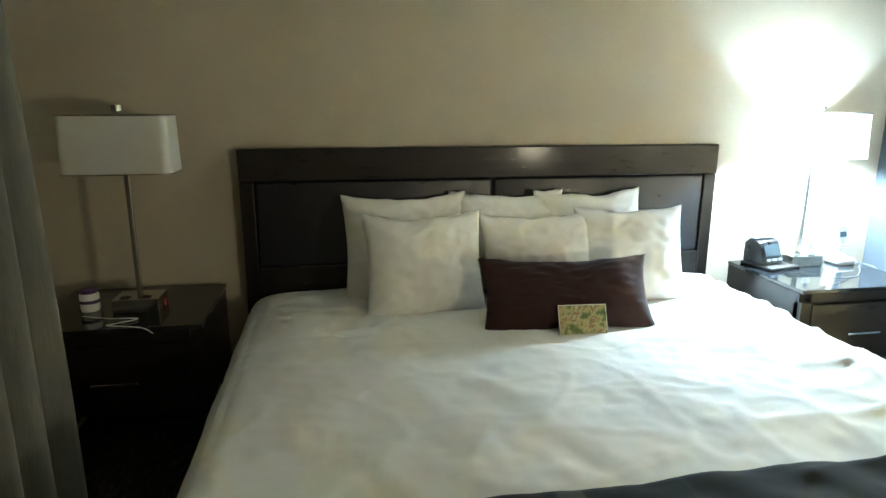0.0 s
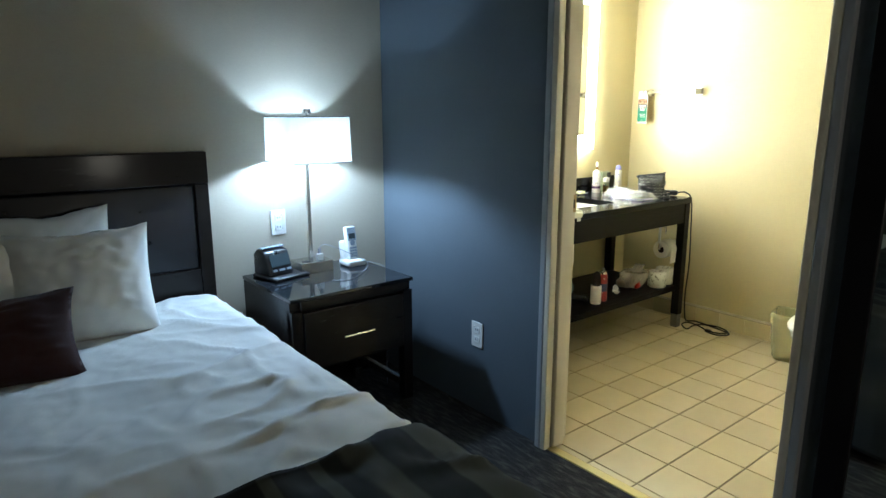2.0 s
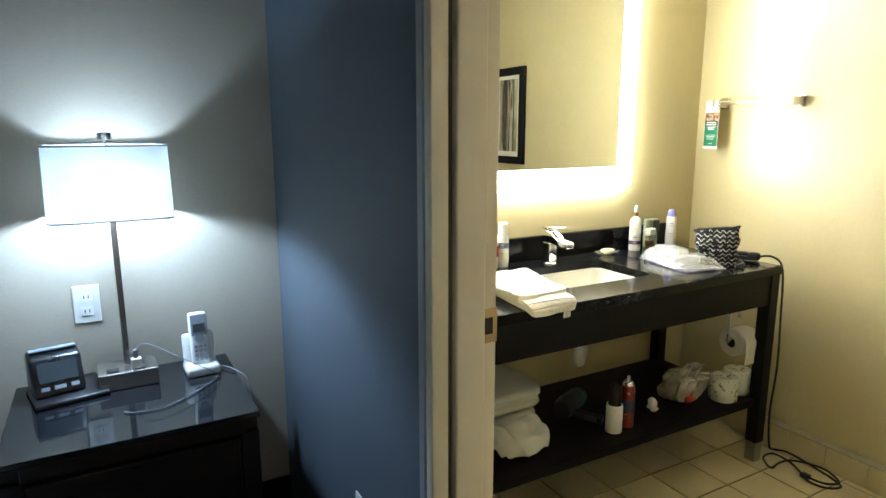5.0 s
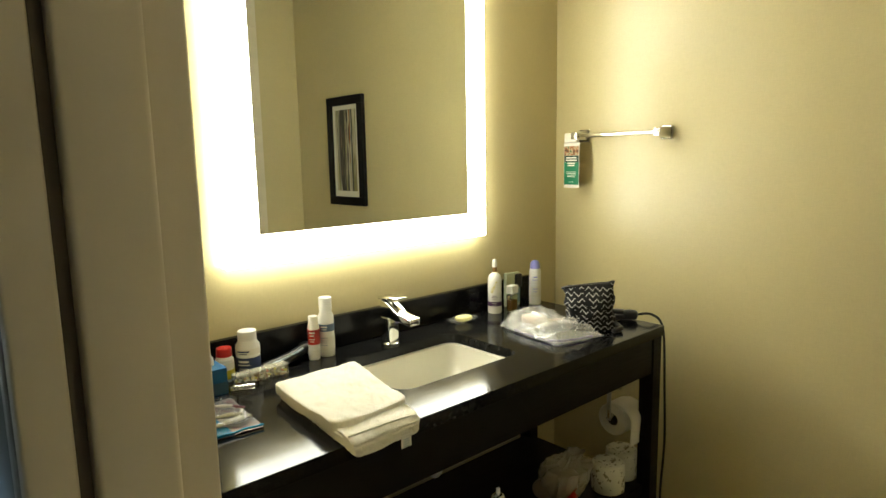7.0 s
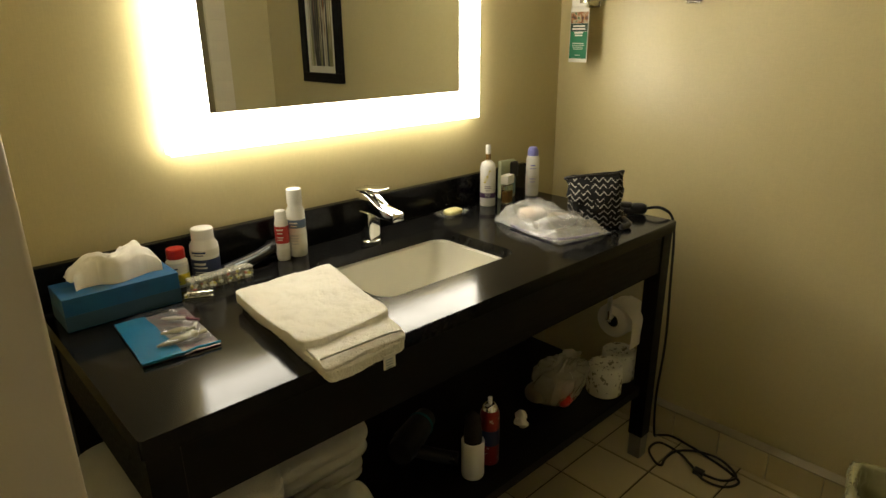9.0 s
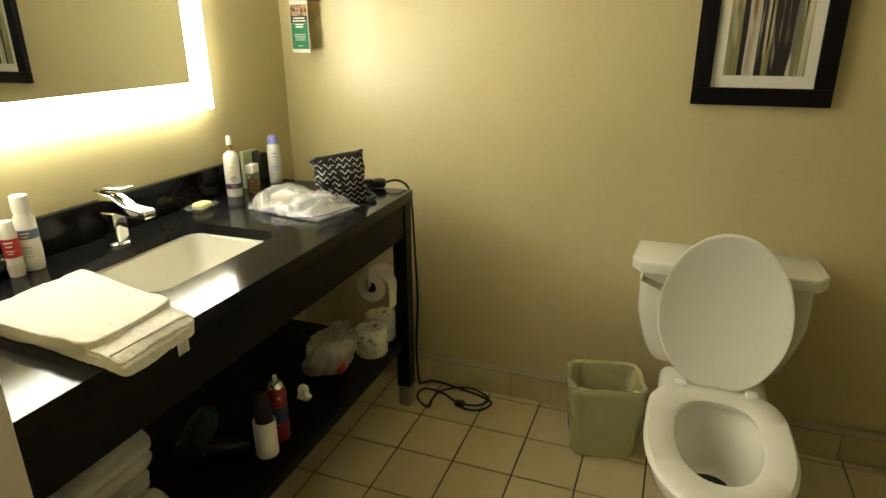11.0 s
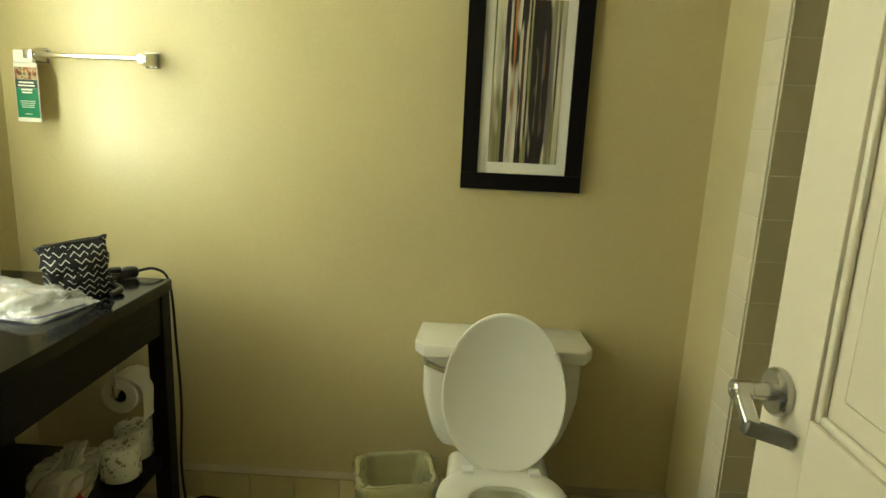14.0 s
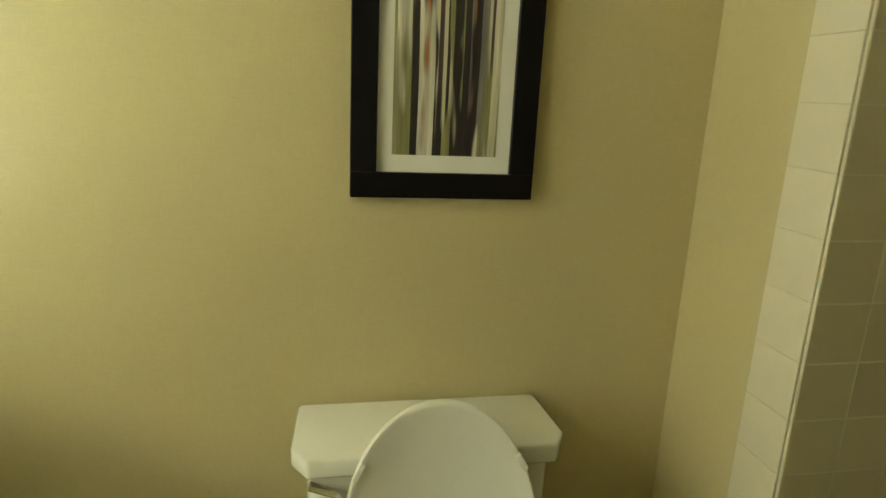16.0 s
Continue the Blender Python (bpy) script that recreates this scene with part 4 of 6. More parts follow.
def tissue_box():
    t = thing("tissue_box", "blue cardboard tissue box with a pulled-up tissue", "tissue box", (3.989, 2.808, CT), 0)
    part("carton", bx(-0.107, 0.107, -0.050, 0.055, 0, 0.066, bev=0.001), M_BLUECARD, t)
    part("lower_band", bx(-0.1075, 0.1075, -0.0505, 0.0555, 0.002, 0.031), mat("grey_blue_carton", (0.035, 0.085, 0.15), 0.5, bump=0), t)
    def f(u, v):
        x = -0.075 + 0.16 * u
        y = -0.02 + 0.05 * v
        n1 = noise.noise(Vector((u * 4.2, v * 2, 1.3)))
        n2 = noise.noise(Vector((u * 11, v * 7, 4)))
        hgt = 0.067 + 0.009 * n2 + (0.062 * math.sin(math.pi * min(1, max(0, u * 0.95 + 0.04))) ** 0.5 * (0.35 + 0.65 * math.sin(math.pi * (0.12 + 0.76 * v)))) + 0.014 * n1 - 0.045 * (v < 0.02)
        return Vector((x + 0.015 * n1, y + 0.02 * math.sin(u * 9 + v) * (0.5 + v), hgt))
    part("tissue", grid(30, 14, f), M_TISSUE, t, "soft white tissue", smooth=180)


tissue_box()


def print_lines(owner, r, rows, material, facing=222):
    """Short raised print lines round a bottle, on the side towards the room."""
    for z, span, h in rows:
        def f(u, v, z=z, span=span, h=h):
            a = radians(facing + span * (u - 0.5))
            return Vector((r * math.cos(a), r * math.sin(a), z + h * v))
        part("text_bar", thicken(grid(8, 1, f), 0.0004), material, owner)


def bottle(name, label, loc, prof, material, bands=(), cap=None, capmat=None, capname="cap"):
    b = thing(name, label, "bottle", (*loc, CT))
    part("body", lathe(prof, 28), material, b, smooth=35)
    for z0, z1, r, m2, lab in bands:
        part("label", lathe([(r, z0), (r + 0.0006, z0), (r + 0.0006, z1), (r, z1)], 28), m2, b, lab, smooth=35)
    if cap:
        part(capname, lathe(cap, 24), capmat, b, smooth=35)
    return b


pb = bottle("pill_bottle", "white pill bottle with red cap and yellow label", (4.128, 2.852), [(0, 0), (0.021, 0), (0.023, 0.004), (0.023, 0.058), (0.017, 0.066), (0.017, 0.07), (0, 0.07)], M_WHITEPL, [(0.008, 0.032, 0.0232, M_YELLOW, "yellow printed label"), (0.036, 0.05, 0.0232, M_CREAMCARD, "")], [(0, 0.066), (0.0195, 0.066), (0.0195, 0.086), (0.018, 0.088), (0, 0.088)], M_RED)
vb = bottle("vitamin_bottle", "large white vitamin bottle with navy label", (4.194, 2.856), [(0, 0), (0.029, 0), (0.031, 0.005), (0.031, 0.082), (0.022, 0.096), (0.022, 0.1), (0, 0.1)], M_WHITEPL, [(0.012, 0.052, 0.0312, M_NAVY, "navy printed label"), (0.06, 0.075, 0.0312, M_CREAMCARD, "")], [(0, 0.096), (0.0245, 0.096), (0.0245, 0.118), (0.023, 0.12), (0, 0.12)], M_WHITEPL)
lt = bottle("lotion_tube", "white bottle with red and white label", (4.384, 2.842), [(0, 0), (0.0155, 0), (0.0165, 0.004), (0.0165, 0.095), (0.014, 0.105), (0.014, 0.122), (0.012, 0.126), (0, 0.126)], M_WHITEPL, [(0.012, 0.03, 0.0168, M_CREAMCARD, ""), (0.045, 0.088, 0.0168, M_RED, "red printed band")])
sb = bottle("spray_bottle", "tall white bottle with blue band", (4.429, 2.848), [(0, 0), (0.021, 0), (0.0225, 0.004), (0.0225, 0.118), (0.017, 0.130), (0.017, 0.134), (0, 0.134)], M_WHITEPL, [(0.075, 0.096, 0.0228, mat("slate_band", (0.10, 0.15, 0.24), 0.4, bump=0), "slate blue band"), (0.02, 0.06, 0.0228, M_CREAMCARD, "")], [(0, 0.134), (0.0185, 0.134), (0.0185, 0.170), (0.017, 0.172), (0, 0.172)], M_WHITEPL)
mist = bottle("mist_bottle", "white mist spray bottle with clear cap", (5.128, 2.841), [(0, 0), (0.0235, 0), (0.025, 0.004), (0.025, 0.124), (0.021, 0.138), (0.010, 0.147), (0, 0.147)], M_WHITEPL, [(0.028, 0.044, 0.0252, M_PURPLE, "purple printed band")], [(0, 0.15), (0.008, 0.15), (0.008, 0.168), (0, 0.168)], M_GOLD, "neck")
part("sprayer", lathe([(0, 0.168), (0.009, 0.168), (0.0085, 0.19), (0.006, 0.196), (0, 0.197)], 16), M_WHITEPL, mist, smooth=35)
deo = bottle("deodorant_can", "white aerosol deodorant with lilac cap", (5.335, 2.825), [(0, 0), (0.021, 0), (0.022, 0.003), (0.022, 0.128), (0.019, 0.138), (0, 0.138)], M_WHITEPL, [(0.03, 0.07, 0.0223, M_CREAMCARD, "")], [(0, 0.138), (0.019, 0.138), (0.018, 0.155), (0.013, 0.166), (0, 0.17)], M_LILAC)


print_lines(pb, 0.0242, [(0.044, 60, 0.003), (0.039, 44, 0.002), (0.026, 50, 0.003), (0.014, 70, 0.002)], M_NAVY)
print_lines(vb, 0.0322, [(0.067, 60, 0.004), (0.062, 40, 0.002)], M_NAVY)
print_lines(vb, 0.0324, [(0.040, 50, 0.005), (0.032, 60, 0.003), (0.022, 44, 0.002), (0.017, 52, 0.002)], M_CREAMCARD)
print_lines(lt, 0.0178, [(0.078, 60, 0.004), (0.070, 44, 0.003), (0.060, 56, 0.002), (0.054, 40, 0.002)], M_CREAMCARD)
print_lines(sb, 0.0238, [(0.087, 50, 0.003), (0.080, 38, 0.002)], M_CREAMCARD)
print_lines(sb, 0.0238, [(0.055, 46, 0.002), (0.048, 54, 0.0015), (0.042, 40, 0.0015), (0.034, 50, 0.0015)], M_GREYPL)
print_lines(mist, 0.0262, [(0.065, 40, 0.002), (0.059, 52, 0.002), (0.052, 34, 0.0015)], M_PURPLE)
print_lines(mist, 0.0262, [(0.038, 44, 0.002), (0.032, 36, 0.0015)], M_CREAMCARD)
for k in range(7):
    print_lines(mist, 0.0264, [(0.078 + 0.006 * k, 16 + 10 * math.sin(k), 0.0045)], M_PALEYEL if k % 3 else M_YELLOW, 200 + 6 * k)
print_lines(deo, 0.0234, [(0.105, 40, 0.004), (0.095, 54, 0.002), (0.060, 50, 0.002), (0.050, 44, 0.0015)], M_LILAC)


def perfume():
    p = thing("perfume_bottle", "square glass perfume bottle with white cap", "perfume", (5.188, 2.81, CT), 10)
    part("glass", bx(-0.02, 0.02, -0.013, 0.013, 0, 0.062, bev=0.004), M_CLEAR, p)
    part("perfume", bx(-0.017, 0.017, -0.01, 0.01, 0.004, 0.042, bev=0.002), M_GOLD, p, "amber liquid")
    part("cap", bx(-0.021, 0.021, -0.014, 0.014, 0.066, 0.096, bev=0.003), M_WHITEPL, p)
    part("collar", lathe([(0.01, 0.06), (0.01, 0.068)], 14), M_NICKEL, p, smooth=40)
    c = thing("cosmetic_carton", "pale green and dark cosmetic packet leaning on the splash", "packet", (5.248, 2.866, CT), -6)
    part("packet", bx(-0.034, 0.034, -0.008, 0.008, 0, 0.128, bev=0.003), mat("pale_green_packet", (0.42, 0.46, 0.30), 0.35, var=0.3, scale=25, bump=0), c)
    part("dark_tube", bx(0.008, 0.042, -0.014, 0.010, 0.07, 0.122, bev=0.005), M_BLACKPL, c, "dark tube in the packet")
    part("window", bx(0.002, 0.033, -0.0095, -0.0082, 0.01, 0.065), mat("blue_green_print", (0.16, 0.26, 0.27), 0.3, bump=0), c)


perfume()


def soap():
    d = thing("soap_dish", "clear plastic soap dish", "soap dish", (4.947, 2.822, CT), 12)
    part("dish", thicken(grid(12, 8, lambda u, v: Vector((-0.05 + 0.1 * u, -0.032 + 0.064 * v, 0.003 + 0.014 * (max(abs(2 * u - 1), abs(2 * v - 1)) ** 6)))), 0.002), M_CLEARDISH, d, smooth=60)
    s = part("soap_bar", blob(0.062, 0.042, 0.02, 3.0, 7, c=(0, 0, 0)), mat("yellow_soap", (0.78, 0.72, 0.36), 0.4, var=0.04, bump=0.05), smooth=180, loc=(4.952, 2.822, CT + 0.0155))
    tagged(s, "small oval pale yellow soap bar on the dish", "soap")


soap()


def pill_organizer():
    p = thing("pill_organizer", "clear weekly pill organizer filled with tablets", "pill box", (4.200, 2.799, CT), 1)
    for i in range(7):
        x = -0.0735 + i * 0.021
        cell = part("compartment", bx(x, x + 0.0206, -0.0145, 0.0145, 0, 0.026, bev=0.0012), M_PILLBOX, p)
        part("lid", bx(x, x + 0.0206, -0.0155, 0.0145, 0.0263, 0.0285, bev=0.0006), M_PILLBOX, cell)
        random.seed(40 + i)
        for k in range(9):
            m2 = (M_YELLOW, M_WHITEPL, M_IVORYPL, M_PALEYEL, M_GOLD, M_IVORYPL, M_RED)[(i + k * 2) % 7]
            a = blob(0.009, 0.0065, 0.0052, 2.4, 2)
            bmesh.ops.transform(a, matrix=Matrix.Translation((x + 0.0055 + 0.0095 * random.random(), -0.0095 + 0.019 * random.random(), 0.0045 + 0.0045 * (k // 4))) @ Matrix.Rotation(6.28 * random.random(), 4, "Z"), verts=a.verts[:])
            part("tablet", a, m2, cell, smooth=180)
    n = thing("nail_clipper", "small steel nail clipper", "nail clipper", (4.132, 2.757, CT), -25)
    part("lower_jaw", bx(-0.03, 0.03, -0.006, 0.006, 0.0, 0.003, bev=0.001), M_CHROME, n)
    part("upper_jaw", bx(-0.03, 0.022, -0.005, 0.005, 0.006, 0.009, bev=0.001), M_CHROME, n)
    part("pin", lathe([(0.003, 0.0), (0.003, 0.012)], 10, c=(-0.02, 0, 0)), M_CHROME, n, smooth=40)
    part("lever", bx(-0.024, 0.03, -0.005, 0.005, 0.011, 0.013, bev=0.001), M_CHROME, n)
    r = thing("hair_trimmer", "black and grey hair trimmer lying by the splash", "trimmer", (4.305, 2.848, CT), 12)
    bm = sweep([(-0.080, 0.004, 0.012), (-0.045, 0, 0.016), (0.0, -0.004, 0.022), (0.04, 0, 0.028), (0.062, 0.006, 0.030)], 0.015, 14)
    for v in bm.verts:
        v.co.z = max(0.001, v.co.z)
    part("grip", bm, M_BLACKPL, r, "dark ribbed grip", smooth=60)
    part("inlay", sweep([(-0.06, -0.009, 0.021), (-0.02, -0.013, 0.026), (0.02, -0.013, 0.032), (0.045, -0.009, 0.036)], 0.004, 8), M_GREYPL, r, "grey inlay strip", smooth=60)
    part("head", blob(0.036, 0.046, 0.030, 4, 6, c=(0.074, 0.006, 0.030)), M_BLACKPL, r, smooth=180)


pill_organizer()


def toiletry_pouch():
    z = thing("toiletry_pouch", "flat clear zip pouch with a blue panel and small tubes", "pouch", (4.012, 2.622, CT), -4)

    def flat(u, v):
        return Vector((0.132 * (u - 0.5), 0.205 * (v - 0.5), 0.003 + 0.003 * noise.noise(Vector((u * 5, v * 5, 2)))))
    part("blue_panel", thicken(grid(8, 18, lambda u, v: flat(u * (0.52 - 0.1 * v), v)), 0.0015), M_BLUEFILM, z, "bright blue printed panel", smooth=60)
    part("backing", thicken(grid(12, 18, lambda u, v: flat(u, v) - Vector((0, 0, 0.0022))), 0.001), M_POUCHBACK, z, "plum and grey printed backing", smooth=60)

    def top(u, v):
        k = max(0, 1 - (2 * u - 1) ** 6) * max(0, 1 - (2 * v - 1) ** 6)
        crease = max(0.0, 0.35 - abs(noise.noise(Vector((u * 3 + v * 2, v * 4 - u, 7))))) ** 2 * 0.7
        return flat(u, v) + Vector((0, 0, 0.002 + k * (0.019 + 0.005 * noise.noise(Vector((u * 7, v * 7, 5))) + 0.05 * crease)))
    part("film", grid(30, 40, top), M_POUCHFILM, z, "crumpled clear front film", smooth=180)
    part("zip_edge", sweep([top(u / 10, 0.0) + Vector((0, 0, 0.002)) for u in range(11)], 0.0025, 8), M_BLUEFILM, z, smooth=60)
    for x, y, a, r, ln, m2 in ((0.014, -0.055, 6, 0.0085, 0.09, M_PALEOLIVE), (0.018, -0.018, -14, 0.008, 0.06, M_PALEOLIVE), (0.044, -0.022, 60, 0.005, 0.05, M_CREAMCARD), (0.028, 0.045, -35, 0.007, 0.045, M_CREAMCARD), (0.05, 0.03, -50, 0.005, 0.05, M_PLUM)):
        bm = lathe([(0, -ln / 2), (r * 0.3, -ln / 2), (r, -ln / 2 + 0.03), (r, ln / 2 - 0.018), (r * 0.65, ln / 2 - 0.016), (r * 0.65, ln / 2), (0, ln / 2)], 12, axis="x")
        bmesh.ops.transform(bm, matrix=Matrix.Translation((x, y, 0.005 + r * 0.7)) @ Matrix.Rotation(radians(a), 4, "Z") @ Matrix.Diagonal((1, 1, 0.7, 1)), verts=bm.verts[:])
        part("tube", bm, m2, z, smooth=40)


toiletry_pouch()


def folded_towel():
    t = thing("hand_towel", "folded white terry towel lying over the counter edge", "towel", (4.250, 2.452, CT), 0)

    def layer(w, d, h, z, oy, seed):
        bm = blob(w, d, h, 15.0, 52, 0.004, 9.0, seed, (0, oy, z + h / 2))
        for v in bm.verts:
            v.co.x = v.co.x * (1 + 0.5 * v.co.y) + 0.13 * v.co.y
            q = v.co + Vector((seed, 0, 0))
            lift = max(0.0, v.co.z - z - 0.3 * h) / h
            v.co.z += lift * (0.007 * noise.noise(q * 13) + 0.004 * noise.noise(q * 31)) + 0.0016 * noise.noise(q * 120)
            v.co.x += 0.004 * noise.noise(q * 12) + 0.0014 * noise.noise(q * 130)
            v.co.y += 0.004 * noise.noise(q * 14 + Vector((0, 0, 3))) + 0.0014 * noise.noise(q * 125 + Vector((3, 0, 0)))
            over = max(0.0, -0.140 - v.co.y)
            v.co.z = max(v.co.z, 0.0006) - 6.0 * over * over - 0.15 * over
        return bm
    part("lower_fold", layer(0.192, 0.368, 0.020, 0.0, 0.011, 1.3), M_TERRY, t, smooth=180)
    part("upper_fold", layer(0.205, 0.300, 0.024, 0.015, 0.046, 4.1), M_TERRY, t, smooth=180)
    part("turned_end", layer(0.186, 0.108, 0.010, 0.0165, -0.114, 8.7), M_TERRY, t, "turned towel end with raised hem", smooth=180)
    part("hem_line", sweep([(-0.104, -0.150, 0.0255), (-0.04, -0.153, 0.027), (0.02, -0.155, 0.027), (0.062, -0.157, 0.0245)], 0.0022, 8), M_TERRY, t, smooth=180)
    tag = part("care_label", bx(0.000, 0.026, -0.1830, -0.1815, -0.024, 0.002, bev=0.0005), M_CREAMCARD, t, "small white care label")
    for k in range(4):
        part("text_bar", bx(0.004, 0.020, -0.1836, -0.1831, -0.022 + 0.005 * k, -0.020 + 0.005 * k), M_GREYPL, tag)


folded_towel()


def plastic_bag():
    b = thing("cosmetics_bag", "clear zip bag full of cosmetic pads and bottles", "plastic bag", (5.078, 2.548, CT), -10)

    def film(u, v):
        x, y = 2 * u - 1, 2 * v - 1
        wx = 0.105 * (1 - 0.10 * y * y) * (1 + 0.12 * noise.noise(Vector((y * 2.2, 4, 0))))
        wy = 0.150 * (1 - 0.08 * x * x) * (1 + 0.10 * noise.noise(Vector((x * 2.2, 9, 0))))
        k = (max(0, 1 - abs(x) ** 3.5) * max(0, 1 - abs(y) ** 3.5)) ** 0.6
        ridge = abs(noise.noise(Vector((x * 1.7 + y, y * 1.9 - x * 0.8, 3.3)))) * 1.6
        fold = 0.85 * max(0.0, 0.5 - ridge) * (1.0 + 0.5 * noise.noise(Vector((x * 5, y * 5, 8))))
        h = 0.032 + 0.030 * max(0.0, y) + 0.022 * noise.noise(Vector((x * 1.6, y * 1.6, 1))) + 0.036 * fold
        jag = 0.004 * noise.noise(Vector((x * 7, y * 7, 2.2))) * k
        return Vector((x * wx + jag, y * wy + jag, 0.0025 + k * h + 0.010 * fold * (1 - k)))
    part("film", grid(40, 54, film), M_FILM, b, "crumpled glossy clear film", smooth=180)
    part("under_film", thicken(grid(8, 10, lambda u, v: Vector((0.196 * (u - 0.5), 0.285 * (v - 0.5), 0.0012))), 0.0006), M_FILM, b)
    part("pad_stack", blob(0.075, 0.085, 0.042, 3, 6, 0.006, 20, 1, (-0.02, 0.055, 0.026)), M_PADS, b, "stack of beige cotton pads", smooth=180)
    part("bottle", blob(0.12, 0.038, 0.030, 5, 6, c=(0.0, -0.030, 0.020)), mat("grey_bottle", (0.30, 0.29, 0.27), 0.4, bump=0), b, smooth=180)
    part("compact", blob(0.06, 0.055, 0.022, 3, 6, c=(0.045, 0.02, 0.016)), mat("tan_compact", (0.4, 0.3, 0.22), 0.4, bump=0), b, smooth=180)
    part("tube", sweep([(-0.06, -0.005, 0.014), (0.0, 0.0, 0.02), (0.05, -0.008, 0.02)], 0.011, 10), M_PALEOLIVE, b, smooth=60)
    part("zip_strip", sweep([(-0.098, 0.06, 0.006), (-0.100, -0.03, 0.005), (-0.085, -0.105, 0.006), (-0.03, -0.135, 0.007), (0.05, -0.138, 0.006)], 0.003, 8), mat("violet_zip", (0.12, 0.08, 0.28), 0.3, bump=0), b, "violet zip strip", smooth=60)


plastic_bag()


def chevron_bag():
    b = thing("makeup_pouch", "black cosmetic pouch with white chevrons, standing open", "pouch", (5.214, 2.482, CT), -50)
    def f(u, v):
        a = 2 * math.pi * u
        c, s = math.cos(a), math.sin(a)
        z = (0.134 + 0.012 * c) * v
        k = 0.98 + 0.02 * v - 0.10 * math.sin(v * 3.1)
        hw = 0.084 * k
        hd = 0.052 * (1 - v ** 2.6) + 0.009
        d = (0.012 * noise.noise(Vector((c * 2, s * 2, v * 4))) + 0.006 * noise.noise(Vector((c * 5, s * 5, v * 9)))) * (0.3 + v * (1 - v) * 2.8)
        lean = 0.028 * v * v
        return Vector((hw * math.copysign(abs(c) ** 0.6, c) + c * d - 0.012 * v, hd * math.copysign(abs(s) ** 0.7, s) + s * d + lean, z + 0.006 * noise.noise(Vector((c * 3, s * 3, 2))) * v))
    bm = grid(56, 20, f, closed_u=True)
    bmesh.ops.holes_fill(bm, edges=[e for e in bm.edges if e.is_boundary and e.verts[0].co.z < 0.03])
    part("body", bm, M_CHEVRON, b, smooth=180)
    part("zip_edge", sweep([f(u / 20, 1.0) for u in range(21)], 0.004, 8, k=2), M_BLACKPL, b, "black zip edge", smooth=180)
    part("strap", sweep([(0.07, -0.03, 0.02), (0.085, -0.055, 0.01), (0.06, -0.075, 0.006)], 0.009, 8), M_BLACKPL, b, smooth=180)


chevron_bag()


def straightener():
    s = thing("hair_straightener", "black hair straightener with silver plates lying on the counter", "hair straightener", (5.325, 2.53, CT), -62)
    part("lower_arm", bx(-0.11, 0.10, -0.016, 0.016, 0.002, 0.016, bev=0.005), M_BLACKPL, s, smooth=50)
    part("upper_arm", bx(-0.11, 0.085, -0.016, 0.016, 0.020, 0.034, bev=0.005), M_BLACKPL, s, smooth=50)
    part("plate", bx(-0.108, -0.02, -0.013, 0.013, 0.016, 0.020), M_CHROME, s, "silver heating plate")
    part("side_trim", bx(-0.09, 0.02, -0.0185, -0.0155, 0.022, 0.030), M_NICKEL, s)
    part("hinge_end", blob(0.05, 0.034, 0.034, 3, 5, c=(0.105, 0, 0.018)), M_BLACKPL, s, smooth=180)
    c = thing("hair_clip", "slim steel tweezers on the counter", "tweezers", (5.30, 2.47, CT), -20)
    part("arm", bx(-0.04, 0.04, -0.004, 0.004, 0.0, 0.004, bev=0.001), M_CHROME, c)
    k = part("power_cord", sweep([(5.385, 2.425, 0.845), (5.410, 2.378, 0.850), (5.428, 2.345, 0.80), (5.432, 2.335, 0.6), (5.435, 2.330, 0.4), (5.428, 2.336, 0.2), (5.445, 2.335, 0.05), (5.50, 2.345, 0.008), (5.527, 2.31, 0.008), (5.52, 2.24, 0.008), (5.506, 2.17, 0.008), (5.484, 2.09, 0.008), (5.455, 2.045, 0.008), (5.40, 2.07, 0.008), (5.388, 2.13, 0.008), (5.426, 2.19, 0.010), (5.457, 2.247, 0.010), (5.455, 2.317, 0.014), (5.40, 2.325, 0.012), (5.362, 2.286, 0.008), (5.356, 2.257, 0.008), (5.396, 2.262, 0.012), (5.45, 2.25, 0.018), (5.50, 2.20, 0.016), (5.515, 2.13, 0.014), (5.47, 2.06, 0.014), (5.42, 2.085, 0.012), (5.41, 2.14, 0.010)], 0.0042, 8), M_CABLE, smooth=180)
    tagged(k, "black power cord hanging to a tangle on the tiles", "cable")
    p = part("cord_plug", bx(5.398, 5.422, 2.138, 2.172, 0.001, 0.02, bev=0.004), M_BLACKPL)
    tagged(p, "black plug end of the cord on the floor", "plug")


straightener()

# things on the lower shelf
SH = 0.2705


def bath_towel(x, y, z, w, d, h, seed, label):
    """A towel folded in two: a rounded front fold, a slight crease between its halves and a napped skin."""
    t = part("folded_bath_towel", blob(w, d, h, 4.5, 26, 0.012, 7.0, seed, (0, 0, h / 2)), M_TERRY, smooth=180, loc=(x, y, SH + z))
    for v in t.data.vertices:
        p = v.co + Vector((seed, 0, 0))
        end = max(0.0, abs(v.co.x) - w * 0.40) / (w * 0.1)
        mid = math.exp(-((v.co.z - h * 0.5) / (0.10 * h)) ** 2)
        v.co.y += mid * (0.010 if v.co.y < 0 else 0.0) + 0.005 * noise.noise(p * 11)
        v.co.x -= math.copysign(end * mid * 0.022, v.co.x) - 0.006 * noise.noise(p * 14 + Vector((0, 4, 0)))
        v.co.z = max(0.0, v.co.z + 0.0012 * noise.noise(p * 120))
    tagged(t, label, "towel", "towels on the vanity shelf")


